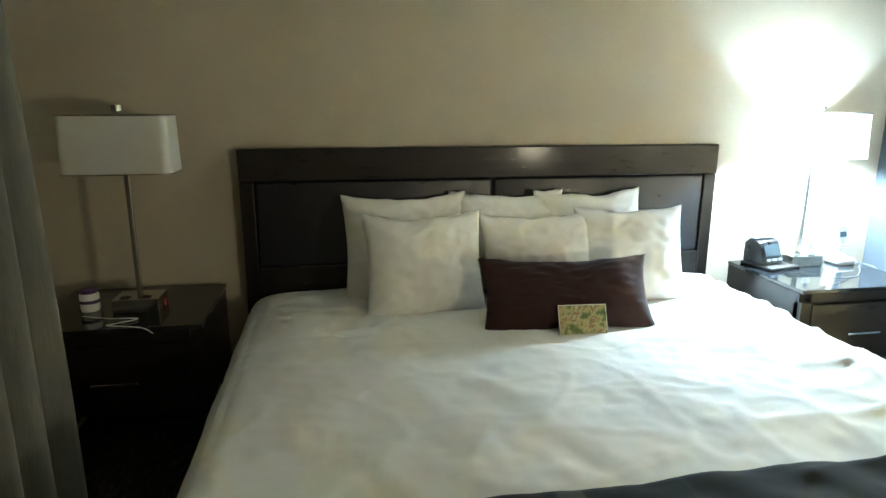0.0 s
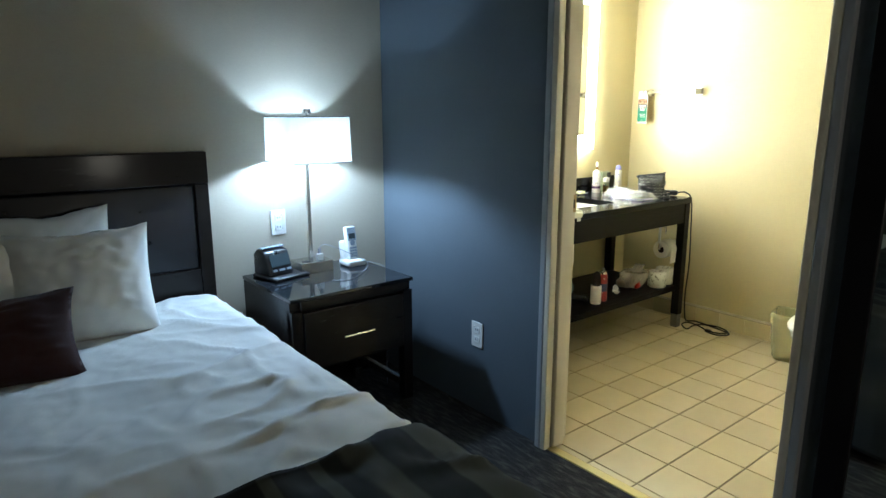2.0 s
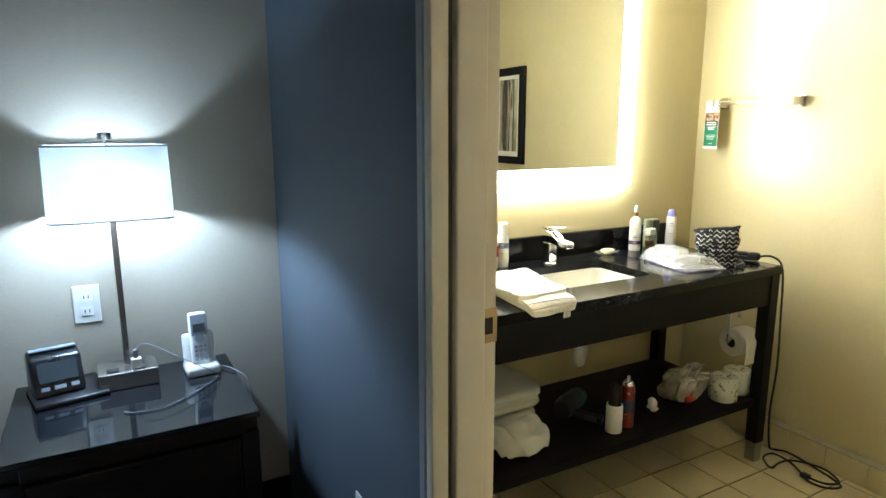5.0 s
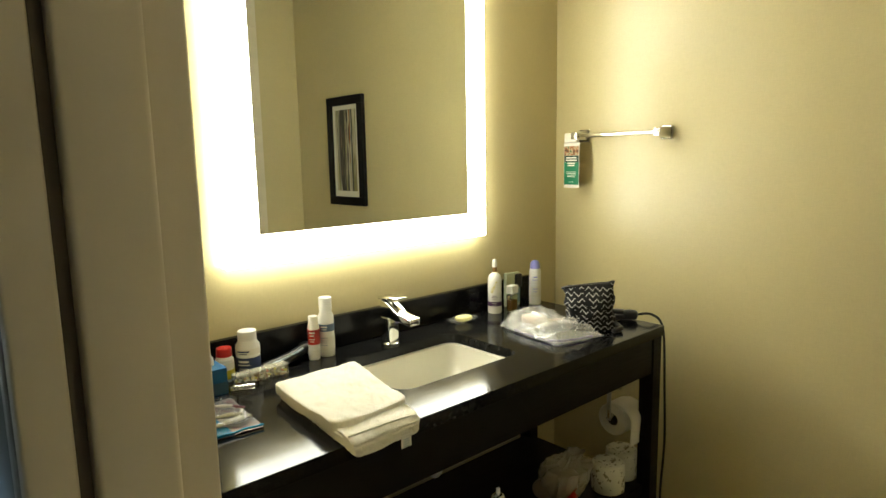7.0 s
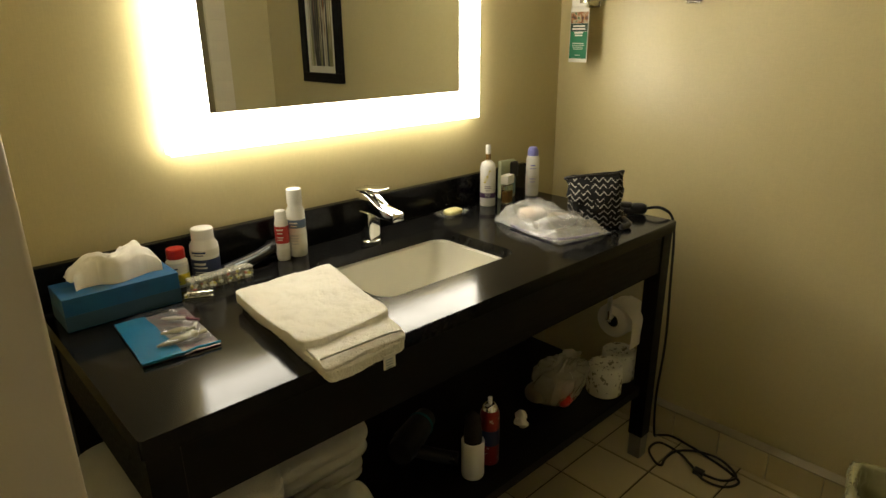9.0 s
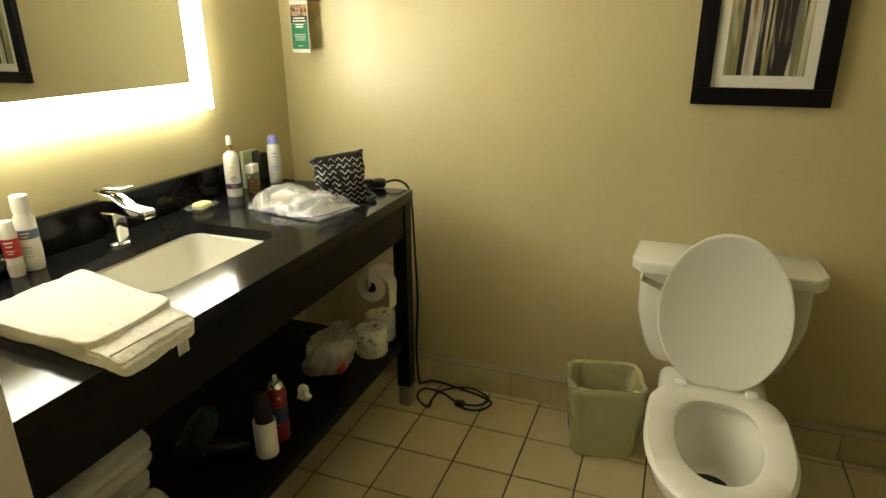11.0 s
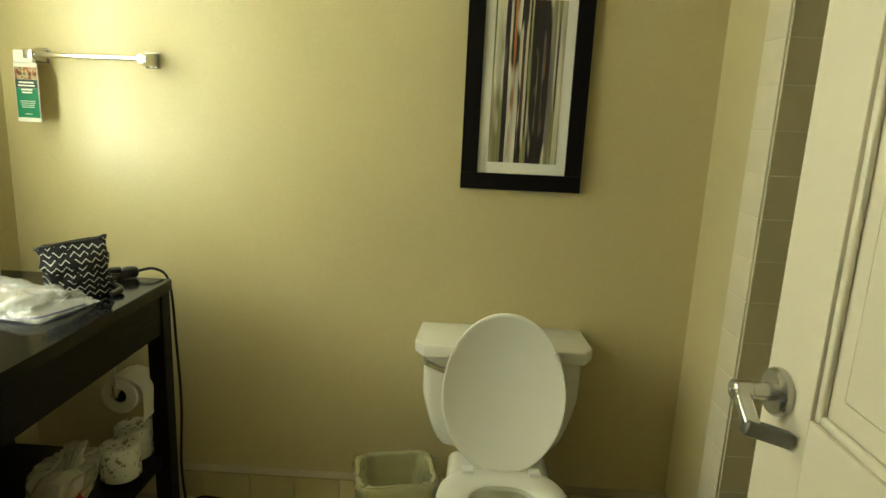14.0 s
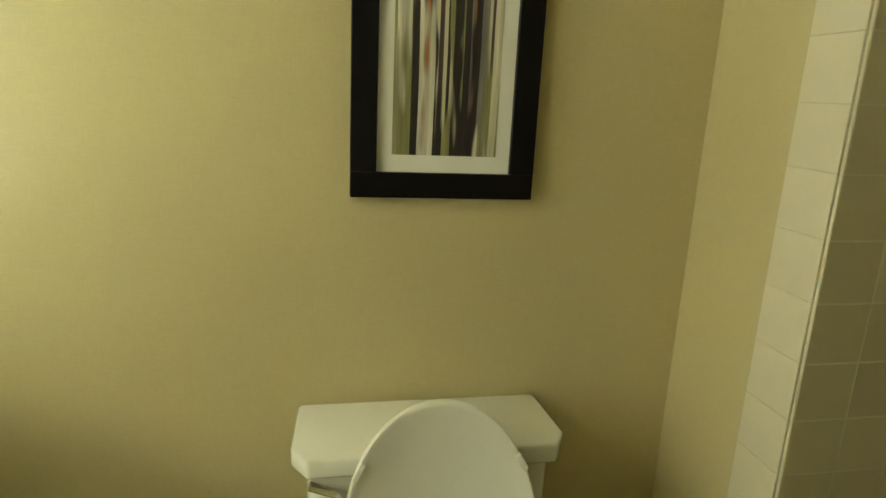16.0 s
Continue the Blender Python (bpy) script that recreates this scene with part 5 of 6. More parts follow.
def shelf_towels():
    for k, (z, h) in enumerate(((0.0, 0.078), (0.079, 0.082), (0.162, 0.095))):
        bath_towel(4.005, 2.665 + 0.006 * k, z, 0.31 + 0.008 * k, 0.43, h, 2.0 + 3.1 * k, "thick folded white bath towel in a stack")
    bath_towel(4.315, 2.752, 0.0, 0.275, 0.30, 0.062, 11.3, "folded white bath towel under another")
    bath_towel(4.322, 2.750, 0.062, 0.29, 0.31, 0.092, 14.9, "thickly rolled white bath towel on another")
    bm = blob(0.215, 0.165, 0.105, 2.6, 26, 0.0, c=(0, 0, 0.048))
    for v in bm.verts:
        q = Vector((v.co.x, v.co.y, v.co.z)) * 13
        crease = max(0.0, 0.4 - abs(noise.noise(q + Vector((3, 1, 7)))) * 1.6)
        v.co += Vector((0.014 * noise.noise(q), 0.014 * noise.noise(q + Vector((9, 0, 0))), 0.030 * crease + 0.014 * noise.noise(q * 1.7)))
        v.co.z = max(0.0, v.co.z)
    t = part("crumpled_towel", bm, M_TERRY, smooth=180, loc=(4.262, 2.487, SH))
    tagged(t, "small crumpled white hand towel dropped on the shelf", "towel")


shelf_towels()


def wrapped_roll(loc):
    r = thing("wrapped_toilet_roll", "toilet roll in printed paper wrapping on the shelf", "toilet roll", loc, group="wrapped rolls on the shelf")
    bm = lathe([(0.0, 0.002), (0.05, 0.0), (0.054, 0.004), (0.0555, 0.05), (0.054, 0.096), (0.047, 0.101), (0.022, 0.098), (0.012, 0.092), (0.0, 0.091)], 36)
    for v in bm.verts:
        k = noise.noise(Vector((v.co.x * 45, v.co.y * 45, v.co.z * 30 + loc[0] * 9)))
        v.co += Vector((v.co.x, v.co.y, 0)).normalized() * 0.0022 * k if v.co.z > 0.003 else Vector()
    part("wrapper", bm, M_WRAP, r, smooth=60)


def roll(name, label, loc, material, axis="z"):
    r = thing(name, label, "toilet roll", loc)
    R, H = 0.055, 0.1
    bm = lathe([(0.0, 0.03), (0.0212, 0.03), (0.0212, 0.0), (R - 0.003, 0.0), (R, 0.003), (R + 0.001, H / 2), (R, H - 0.003), (R - 0.003, H), (0.0212, H), (0.0212, H - 0.03), (0, H - 0.03)], 32, axis=axis)
    part("paper", bm, material, r, smooth=40)
    part("core", lathe([(0.0, 0.026), (0.0185, 0.026), (0.0185, 0.004), (0.0208, 0.004), (0.0208, H - 0.004), (0.0185, H - 0.004), (0.0185, H - 0.026), (0.0, H - 0.026)], 20, axis=axis), M_DARKHOLE, r, "cardboard core, the shade of its hole painted in", smooth=60)
    return r


wrapped_roll((5.232, 2.420, SH))
wrapped_roll((5.345, 2.440, SH))
hold = thing("toilet_roll_holder", "chrome toilet roll holder under the vanity top", "roll holder", (5.270, 2.438, 0.508))
part("arm", sweep([(0.05, 0.0, 0.171), (0.05, 0, 0.10), (0.05, 0, 0.085)], 0.006, 10), M_CHROME, hold, smooth=50)
part("arm", sweep([(-0.012, 0.0, 0.03), (-0.012, 0, 0.0)], 0.006, 10, k=1), M_CHROME, hold, smooth=50)
part("rod", lathe([(0.008, -0.016), (0.008, 0.115)], 12, axis="x"), M_CHROME, hold, smooth=50)
part("plate", bx(-0.018, 0.07, -0.012, 0.012, 0.168, 0.174, bev=0.002), M_CHROME, hold)
part("side_arm", bx(-0.016, -0.010, -0.008, 0.008, -0.008, 0.170, bev=0.002), M_SATIN, hold)
tr = roll("toilet_roll", "white toilet roll with a hanging sheet", (5.278, 2.438, 0.496), M_PAPER, "x")


def loose_sheet(u, v):
    """The end of the paper comes off the top of the roll and falls clear in front of it."""
    a = min(1.0, v / 0.45)
    drop = max(0.0, v - 0.45) / 0.55
    y = -0.073 * math.sin(a * math.pi / 2) + 0.004 * drop
    z = 0.0575 - 0.050 * (1 - math.cos(a * math.pi / 2)) - 0.086 * drop
    return Vector((0.001 + 0.098 * u, y + 0.002 * noise.noise(Vector((u * 3, v * 3, 0))), z + 0.003 * u * drop))


part("hanging_sheet", thicken(grid(6, 24, loose_sheet), 0.0012), M_PAPER, tr, smooth=180)

cup = thing("paper_cup", "white cylindrical container with dark brush on the shelf", "container", (4.645, 2.434, SH))
part("body", lathe([(0, 0), (0.029, 0), (0.03, 0.003), (0.03, 0.102), (0.0285, 0.105), (0.026, 0.105), (0.026, 0.09), (0, 0.09)], 28), M_WHITEPL, cup, smooth=40)
part("brush", lathe([(0.022, 0.091), (0.024, 0.12), (0.02, 0.17), (0.008, 0.185), (0, 0.186)], 16), M_DARKHOLE, cup, "dark bristle head", smooth=60)
can = thing("spray_can", "red and blue aerosol can standing on the shelf", "spray can", (4.717, 2.442, SH))
part("body", lathe([(0, 0), (0.025, 0), (0.026, 0.004), (0.026, 0.145), (0.022, 0.16), (0, 0.16)], 28), M_CANRED, can, smooth=40)
part("blue_band", lathe([(0.0261, 0.06), (0.0266, 0.06), (0.0266, 0.105), (0.0261, 0.105)], 28), M_NAVY, can, "dark blue printed band", smooth=40)
part("dome", lathe([(0.021, 0.16), (0.019, 0.17), (0.013, 0.176), (0.009, 0.178), (0, 0.178)], 20), M_CHROME, can, smooth=50)
part("nozzle", lathe([(0.006, 0.178), (0.006, 0.194), (0, 0.195)], 12), M_WHITEPL, can, smooth=50)
cot = part("crumpled_tissue", blob(0.035, 0.035, 0.045, 2.2, 10, 0.02, 60, 6, (0, 0, 0.022), flat=True), M_TISSUE, smooth=40, loc=(4.893, 2.476, SH))
tagged(cot, "small crumpled white tissue on the shelf", "tissue")
bag = thing("grocery_bag", "knotted clear plastic bag with a red item inside, on the shelf", "plastic bag", (5.075, 2.50, SH))
part("red_item", blob(0.06, 0.05, 0.05, 2.6, 6, 0.01, 20, 1.0, (-0.01, -0.045, 0.034)), M_RED, bag, "red packet showing through", smooth=180)
part("white_item", blob(0.10, 0.08, 0.07, 2.4, 6, 0.015, 16, 2.0, (0.035, 0.0, 0.045)), M_WHITEPL, bag, smooth=180)
part("dark_item", blob(0.07, 0.07, 0.06, 2.6, 6, 0.012, 16, 5.0, (-0.055, 0.02, 0.038)), mat("dim_packet", (0.22, 0.18, 0.13), 0.5, bump=0), bag, smooth=180)


def sack(u, v):
    """A slumped sack drawn together to a twisted neck at its side."""
    a = 2 * math.pi * u
    c, s2 = math.cos(a), math.sin(a)
    r = math.sin(math.pi * min(1.0, 0.04 + 0.80 * v)) ** 0.62 if v < 0.8 else 0.30 * (1 - v) / 0.2 + 0.13 + 2.2 * max(0, v - 0.9)
    z = 0.105 * (0.5 - 0.5 * math.cos(math.pi * min(1, v / 0.8))) + 0.034 * max(0, v - 0.8) / 0.2
    fold = noise.noise(Vector((c * 2.4, s2 * 2.4, v * 5))) * 0.010 + max(0, 0.3 - abs(noise.noise(Vector((c * 3.5, s2 * 3.5, v * 2 + 4))))) * 0.022
    lean = 0.065 * v * v
    return Vector(((0.092 * r + fold) * c + lean, (0.076 * r + fold) * s2 - 0.01 * v, max(0.001, z + 0.25 * fold)))


part("body", grid(48, 30, sack, closed_u=True), M_SACK, bag, "thin crinkled clear plastic")
dry = thing("hair_dryer", "black hair dryer with teal trim lying on the shelf", "hair dryer", (4.60, 2.62, SH), 25)
part("barrel", lathe([(0, -0.09), (0.035, -0.085), (0.042, -0.04), (0.036, 0.05), (0.03, 0.09), (0.0, 0.085)], 24, c=(0, 0, 0.044), axis="x"), M_BLACKPL, dry, smooth=50)
part("handle", sweep([(-0.04, -0.02, 0.03), (-0.03, -0.08, 0.022), (-0.02, -0.14, 0.02)], 0.018, 12), M_BLACKPL, dry, smooth=60)
part("trim_ring", lathe([(0.0365, 0.048), (0.038, 0.05), (0.038, 0.056), (0.0355, 0.058)], 24, c=(0, 0, 0.044), axis="x"), mat("teal_trim", (0.02, 0.16, 0.17), 0.3, bump=0), dry, smooth=50)


# ---- bedroom things ----
def headboard():
    x0, x1, z1 = 0.608, 2.703, 1.172
    h = thing("headboard", "espresso wooden headboard with two black leather panels", "headboard", (x0, 2.955, 0))
    W = x1 - x0
    part("backing", bx(0.01, W - 0.01, 0.018, 0.052, 0.0, z1 - 0.01), M_WOOD, h)
    part("stile", bx(0, 0.056, 0, 0.05, 0.0, 1.04, bev=0.004), M_WOOD, h)
    part("stile", bx(W - 0.056, W, 0, 0.05, 0.0, 1.04, bev=0.004), M_WOOD, h)
    part("top_rail", bx(0, W, -0.004, 0.053, 1.041, z1, bev=0.004), M_WOOD, h)
    part("bottom_rail", bx(0.057, W - 0.057, 0, 0.05, 0.45, 0.682, bev=0.004), M_WOOD, h)
    mid = W / 2
    for a, b2 in ((0.058, mid - 0.002), (mid + 0.002, W - 0.058)):
        part("leather_panel", bx(a, b2, 0.004, 0.03, 0.684, 1.039, bev=0.012, seg=4), M_LEATHER, h, "padded black leather panel", smooth=60)


headboard()


def bed():
    """King bed; x across, y from the foot (0.90) to the headboard."""
    BX0, BX1, BY0, BY1, TOP = 0.625, 2.715, 0.92, 2.94, 0.565
    b = thing("bed", "king bed made up in wrinkled white linen", "bed", ((BX0 + BX1) / 2, BY0, 0))
    W, L = BX1 - BX0, BY1 - BY0
    part("base", bx(-W / 2 + 0.07, W / 2 - 0.07, 0.07, L, 0.0, 0.24, bev=0.01), M_BLACKMAT, b, "dark bed base")
    part("mattress", bx(-W / 2 + 0.05, W / 2 - 0.05, 0.05, L, 0.24, 0.52, bev=0.05, seg=4), M_LINEN, b, smooth=60)

    def surf(x, y, rise):
        """Height of the bedding over the plan, and how far it bulges."""
        n1 = noise.noise(Vector((x * 2.3, y * 1.6, 0.4)))
        n2 = noise.noise(Vector((x * 5 + y * 4, y * 2.0 - x * 2.5, 2.7)))
        n3 = noise.noise(Vector((x * 14 + y * 6, y * 5, 5.1)))
        crease = max(0, 0.5 - abs(noise.noise(Vector((x * 2.2 + 0.6 * y, y * 3.4 - x, 8.0))) * 3)) ** 2
        n4 = noise.noise(Vector((x * 4 - y * 3, y * 17 + x * 3, 3.3))) * (0.35 + 0.65 * max(0, min(1, x + 0.3)))
        r1 = max(0.0, 1 - 2.2 * abs(noise.noise(Vector((x * 1.6 + y * 1.1 + 4, y * 4.2 - x * 1.3, 6.2))))) ** 5
        r2 = max(0.0, 1 - 2.4 * abs(noise.noise(Vector((x * 4.4 - y * 2.0, y * 3.1 + x * 2.6, 9.4))))) ** 5
        n5 = noise.noise(Vector((x * 30, y * 26, 1.1)))
        return TOP + rise + 0.013 * n1 + 0.010 * n2 + 0.003 * n3 + 0.012 * crease + 0.0045 * n4 + 0.0018 * n5 + (0.003 + 0.013 * max(0, min(1, 1.6 * x - 0.35))) * r1 + (0.0032 + 0.008 * max(0, min(1, 1.6 * x - 0.5))) * r2

    def cover(y0, y1, hem, rise, out):
        def f(u, v):
            # across: hem, side, rounded edge, top, and the same again
            half = W / 2 + out
            side = TOP + rise - hem
            arc = 0.10
            total = 2 * (side + half)
            s = u * total
            y = y0 + (y1 - y0) * v
            if s < side:
                x, z = -half, hem + s
            elif s > total - side:
                x, z = half, hem + (total - s)
            else:
                x, z = -half + (s - side), TOP + rise
            # soften the edge
            ex = max(0.0, (abs(x) - (half - arc)) / arc)
            ez = max(0.0, (z - (TOP + rise - arc)) / arc)
            if ex > 0 and ez > 0:
                k = max(ex, ez)
                q = (ex ** 2 + ez ** 2) ** 0.5
                sx = math.copysign(half - arc + arc * ex * k / q, x)
                sz = TOP + rise - arc + arc * ez * k / q
                x, z = sx, sz
            flat = 1.0 if abs(x) < half - arc else 0.0
            h = surf(x, y, rise) - (TOP + rise)
            if abs(x) < half - arc * 0.5:
                z += h
            else:
                fold = 0.014 * math.sin(y * 15 + 2 * noise.noise(Vector((y * 3, x, 0)))) * max(0, (TOP - z) / 0.4)
                x += math.copysign(fold + h * 0.6, x)
            return Vector((x, y, z))
        return f
    bm = grid(230, 210, cover(0.05, L - 0.02, 0.16, 0.0, 0.0))
    part("duvet", thicken(bm, -0.012), M_LINEN, b, "wrinkled white duvet", smooth=180)
    # foot end of the duvet
    bm = grid(60, 20, lambda u, v: Vector((-W / 2 + 0.02 + (W - 0.04) * u, 0.045 - 0.012 * math.sin(v * 2.2) - 0.008 * math.sin(u * 40) * (1 - v), 0.16 + (TOP - 0.19) * v)))
    part("duvet_end", thicken(bm, 0.01), M_LINEN, b, smooth=180)
    # throw across the foot
    t = thing("bed_throw", "charcoal bed scarf with grey bands across the foot", "bed scarf", ((BX0 + BX1) / 2, BY0, 0))
    base = cover(-0.03, 0.508, 0.06, 0.026, 0.022)

    def thr(u, v):
        p = base(u, v)
        p.y += 0.03 * noise.noise(Vector((p.x * 2.1, 3, 0))) * v
        p.z += 0.007 * noise.noise(Vector((p.x * 7 + p.y * 9, p.y * 3, 1))) + 0.006 * math.sin(p.y * 70 + 2 * noise.noise(Vector((p.x * 3, 0, 1)))) * max(0, v - 0.72)
        if v < 0.18:
            q = 1 - v / 0.18
            p.z -= 0.03 * q * q
        return p
    bm = grid(150, 60, thr)
    part("cloth", thicken(bm, 0.008), M_THROW, t, smooth=180)
    bm = grid(60, 16, lambda u, v: Vector((-W / 2 - 0.01 + (W + 0.02) * u, -0.034 + 0.006 * math.sin(u * 50), 0.06 + 0.45 * v)))
    part("hanging_end", thicken(bm, 0.008), M_THROW, t, smooth=180)


bed()


def pillow(name, label, w, h, t, m, material, seed, category="pillow", group="pillows on the bed"):
    """A stuffed cushion standing on its long edge: x across, z up, y its depth."""
    def side(sgn):
        def f(u, v):
            a, c = 2 * u - 1, 2 * v - 1
            puff = max(0.0, (1 - abs(a) ** 2.6) * (1 - abs(c) ** 2.6)) ** 0.6
            x = a * w / 2 * (1 - 0.07 * (1 - c * c))
            z = c * h / 2 * (1 - (0.13 if c > 0 else 0.03) * (1 - a * a)) + 0.012 * noise.noise(Vector((a * 1.7, seed, c)))
            n = noise.noise(Vector((a * 2.1 + seed, c * 2.3, sgn * 2)))
            n2 = noise.noise(Vector((a * 5 + seed, c * 6, sgn)))
            pull = max(0.0, 0.42 - abs(noise.noise(Vector((a * 2.6 + seed, c * 2.0 - a * 1.2, 4 + sgn))) * 2.0)) * puff ** 0.5 * (1.15 - puff)
            n2 += 1.6 * pull
            sag = 0.05 * (1 - v) * puff
            return Vector((x, sgn * (t / 2 * puff * (1 + 0.12 * n) + 0.008 * n2 * puff + sag * 0.3), h / 2 + z + 0.006 * noise.noise(Vector((a * 5 + seed, c * 6, sgn)))))
        return f
    bm = grid(54, 44, side(1))
    grid(54, 44, side(-1), bm)
    bmesh.ops.remove_doubles(bm, verts=bm.verts[:], dist=0.0008)
    ob = part(name, bm, material, smooth=180)
    ob.matrix_world = m
    return tagged(ob, label, category, group)


for i, (x, y, w, lean, rz) in enumerate(((1.27, 2.80, 0.52, -14, 2), (1.70, 2.82, 0.50, -13, -2), (2.07, 2.81, 0.50, -13, 3))):
    pillow("pillow", "plump white pillow leaning on the headboard", w, 0.45, 0.17, pose(x, y, 0.555, lean, 0, rz), M_PILLOW, 1.0 + i * 5)
for i, (x, y, w, lean, rz, hh) in enumerate(((1.32, 2.60, 0.47, -17, 4, 0.40), (1.78, 2.63, 0.47, -17, 0, 0.38), (2.16, 2.62, 0.46, -17, -5, 0.40))):
    pillow("pillow", "plump white pillow in the front row", w, hh, 0.17, pose(x, y, 0.56, lean, 0, rz), M_PILLOW, 21.0 + i * 4)
pillow("lumbar_cushion", "dark brown oblong cushion propped on the pillows", 0.635, 0.275, 0.12, pose(1.795, 2.345, 0.565, -30, 0, -3), M_BROWN, 3.3, "cushion", "cushions")
card = thing("greeting_card", "small printed photo card leaning on the brown cushion", "card", (1.82, 2.268, 0.578))
card.rotation_euler = (radians(-24), 0, radians(-4))
part("sheet", bx(-0.095, 0.075, -0.001, 0.001, 0, 0.105), M_CREAMCARD, card)
part("photo", bx(-0.092, 0.072, -0.0022, -0.0012, 0.003, 0.102), M_CARDPIC, card, "green and yellow photo print")


def nightstand(m, label):
    """Origin at the back left foot; x across, y towards the front negative."""
    W, D, H = 0.572, 0.49, 0.62
    n = thing("nightstand", label, "nightstand", (0, 0, 0), group="bedside tables")
    n.matrix_world = m
    part("glass_top", bx(-0.004, W + 0.004, -D - 0.004, 0, H - 0.016, H, bev=0.002), M_GLASSTOP, n, "glossy dark glass top")
    part("carcass", bx(0.0, W, -D + 0.018, 0, 0.30, H - 0.0165, bev=0.002), M_WOOD, n)
    part("top_rail", bx(0.04, W - 0.04, -D, -D + 0.018, 0.565, H - 0.0165, bev=0.002), M_WOOD, n)
    dr = part("drawer", bx(0.05, W - 0.05, -D - 0.004, -D + 0.018, 0.315, 0.555, bev=0.003), M_WOOD, n)
    hd = part("handle", bx(W / 2 - 0.075, W / 2 + 0.075, -D - 0.032, -D - 0.022, 0.425, 0.436, bev=0.003), M_CHROME, dr, "polished bar handle")
    for x in (-0.06, 0.06):
        part("handle_post", bx(W / 2 + x - 0.005, W / 2 + x + 0.005, -D - 0.024, -D - 0.004, 0.426, 0.435), M_CHROME, dr)
    for x in (0.0, W - 0.046):
        for y in (-D, -0.046):
            leg = part("leg", bx(x, x + 0.046, y, y + 0.046, 0.05, 0.565 if y < -0.1 else 0.30, bev=0.002), M_WOOD, n)
            part("foot_cap", bx(x + 0.002, x + 0.044, y + 0.002, y + 0.044, 0.0, 0.05, bev=0.002), M_NICKEL, leg, "satin metal foot")
    part("stretcher", bx(W - 0.036, W - 0.012, -D + 0.046, -0.046, 0.10, 0.135, bev=0.002), M_NICKEL, n, "satin metal stretcher")
    part("stretcher", bx(0.012, 0.036, -D + 0.046, -0.046, 0.10, 0.135, bev=0.002), M_NICKEL, n, "satin metal stretcher")
    return n


nightstand(pose(2.828, 2.972, 0), "espresso wooden nightstand with glass top and one drawer")
nightstand(pose(-0.05, 2.972, 0), "espresso wooden nightstand in the shadow by the drape")


def table_lamp(loc, label, hw, hd):
    t = thing("table_lamp", label, "table lamp", loc, group="bedside lamps")
    part("base", bx(-0.078, 0.078, -0.045, 0.075, 0.0, 0.05, bev=0.002), M_NICKEL, t, "brushed steel box base with sockets")
    for x in (-0.04, 0.03):
        part("socket", bx(x - 0.016, x + 0.016, -0.03, 0.0, 0.0502, 0.0515), M_DARKHOLE, t)
    part("stem", bx(-0.0085, 0.0085, 0.014, 0.031, 0.05, 0.53, bev=0.002), M_NICKEL, t, "satin square stem")
    part("bulb_holder", lathe([(0.014, 0.50), (0.016, 0.505), (0.016, 0.53), (0.012, 0.535)], 16, c=(0, 0.022, 0)), M_NICKEL, t, smooth=40)
    z0, z1 = 0.497, 0.69

    def f(u, v):
        a = 2 * math.pi * u
        c, s = math.cos(a), math.sin(a)
        k = 1.0 + 0.025 * (1 - v)
        return Vector((hw * k * math.copysign(abs(c) ** 0.22, c), hd * k * math.copysign(abs(s) ** 0.22, s), z0 + (z1 - z0) * v))
    part("shade", thicken(grid(96, 4, f, closed_u=True), 0.0015), M_SHADE, t, "white fabric box shade", smooth=50)
    for v in (0.0, 1.0):
        part("rim", sweep([f(i / 96, v) for i in range(97)], 0.0022, 6, k=1), M_NICKEL, t, smooth=60)
    for dx in (-1, 1):
        part("spider", sweep([(0, 0, z1 - 0.012), (dx * hw, 0, z1 - 0.012)], 0.002, 6, k=1), M_NICKEL, t)
    part("harp", sweep([(0, 0.022, 0.535), (0.045, 0.012, 0.60), (0.03, 0.004, z1 - 0.02), (0, 0, z1 - 0.012)], 0.002, 6), M_NICKEL, t)
    part("finial", lathe([(0.004, z1 - 0.012), (0.004, z1 + 0.012), (0.019, z1 + 0.013), (0.019, z1 + 0.033), (0, z1 + 0.034)], 18), M_NICKEL, t, "brushed steel finial", smooth=40)
    return t


table_lamp((3.112, 2.852, 0.6205), "lit bedside lamp with white box shade and steel base", 0.147, 0.142)
table_lamp((0.272, 2.68, 0.6205), "unlit bedside lamp with white box shade", 0.172, 0.085)


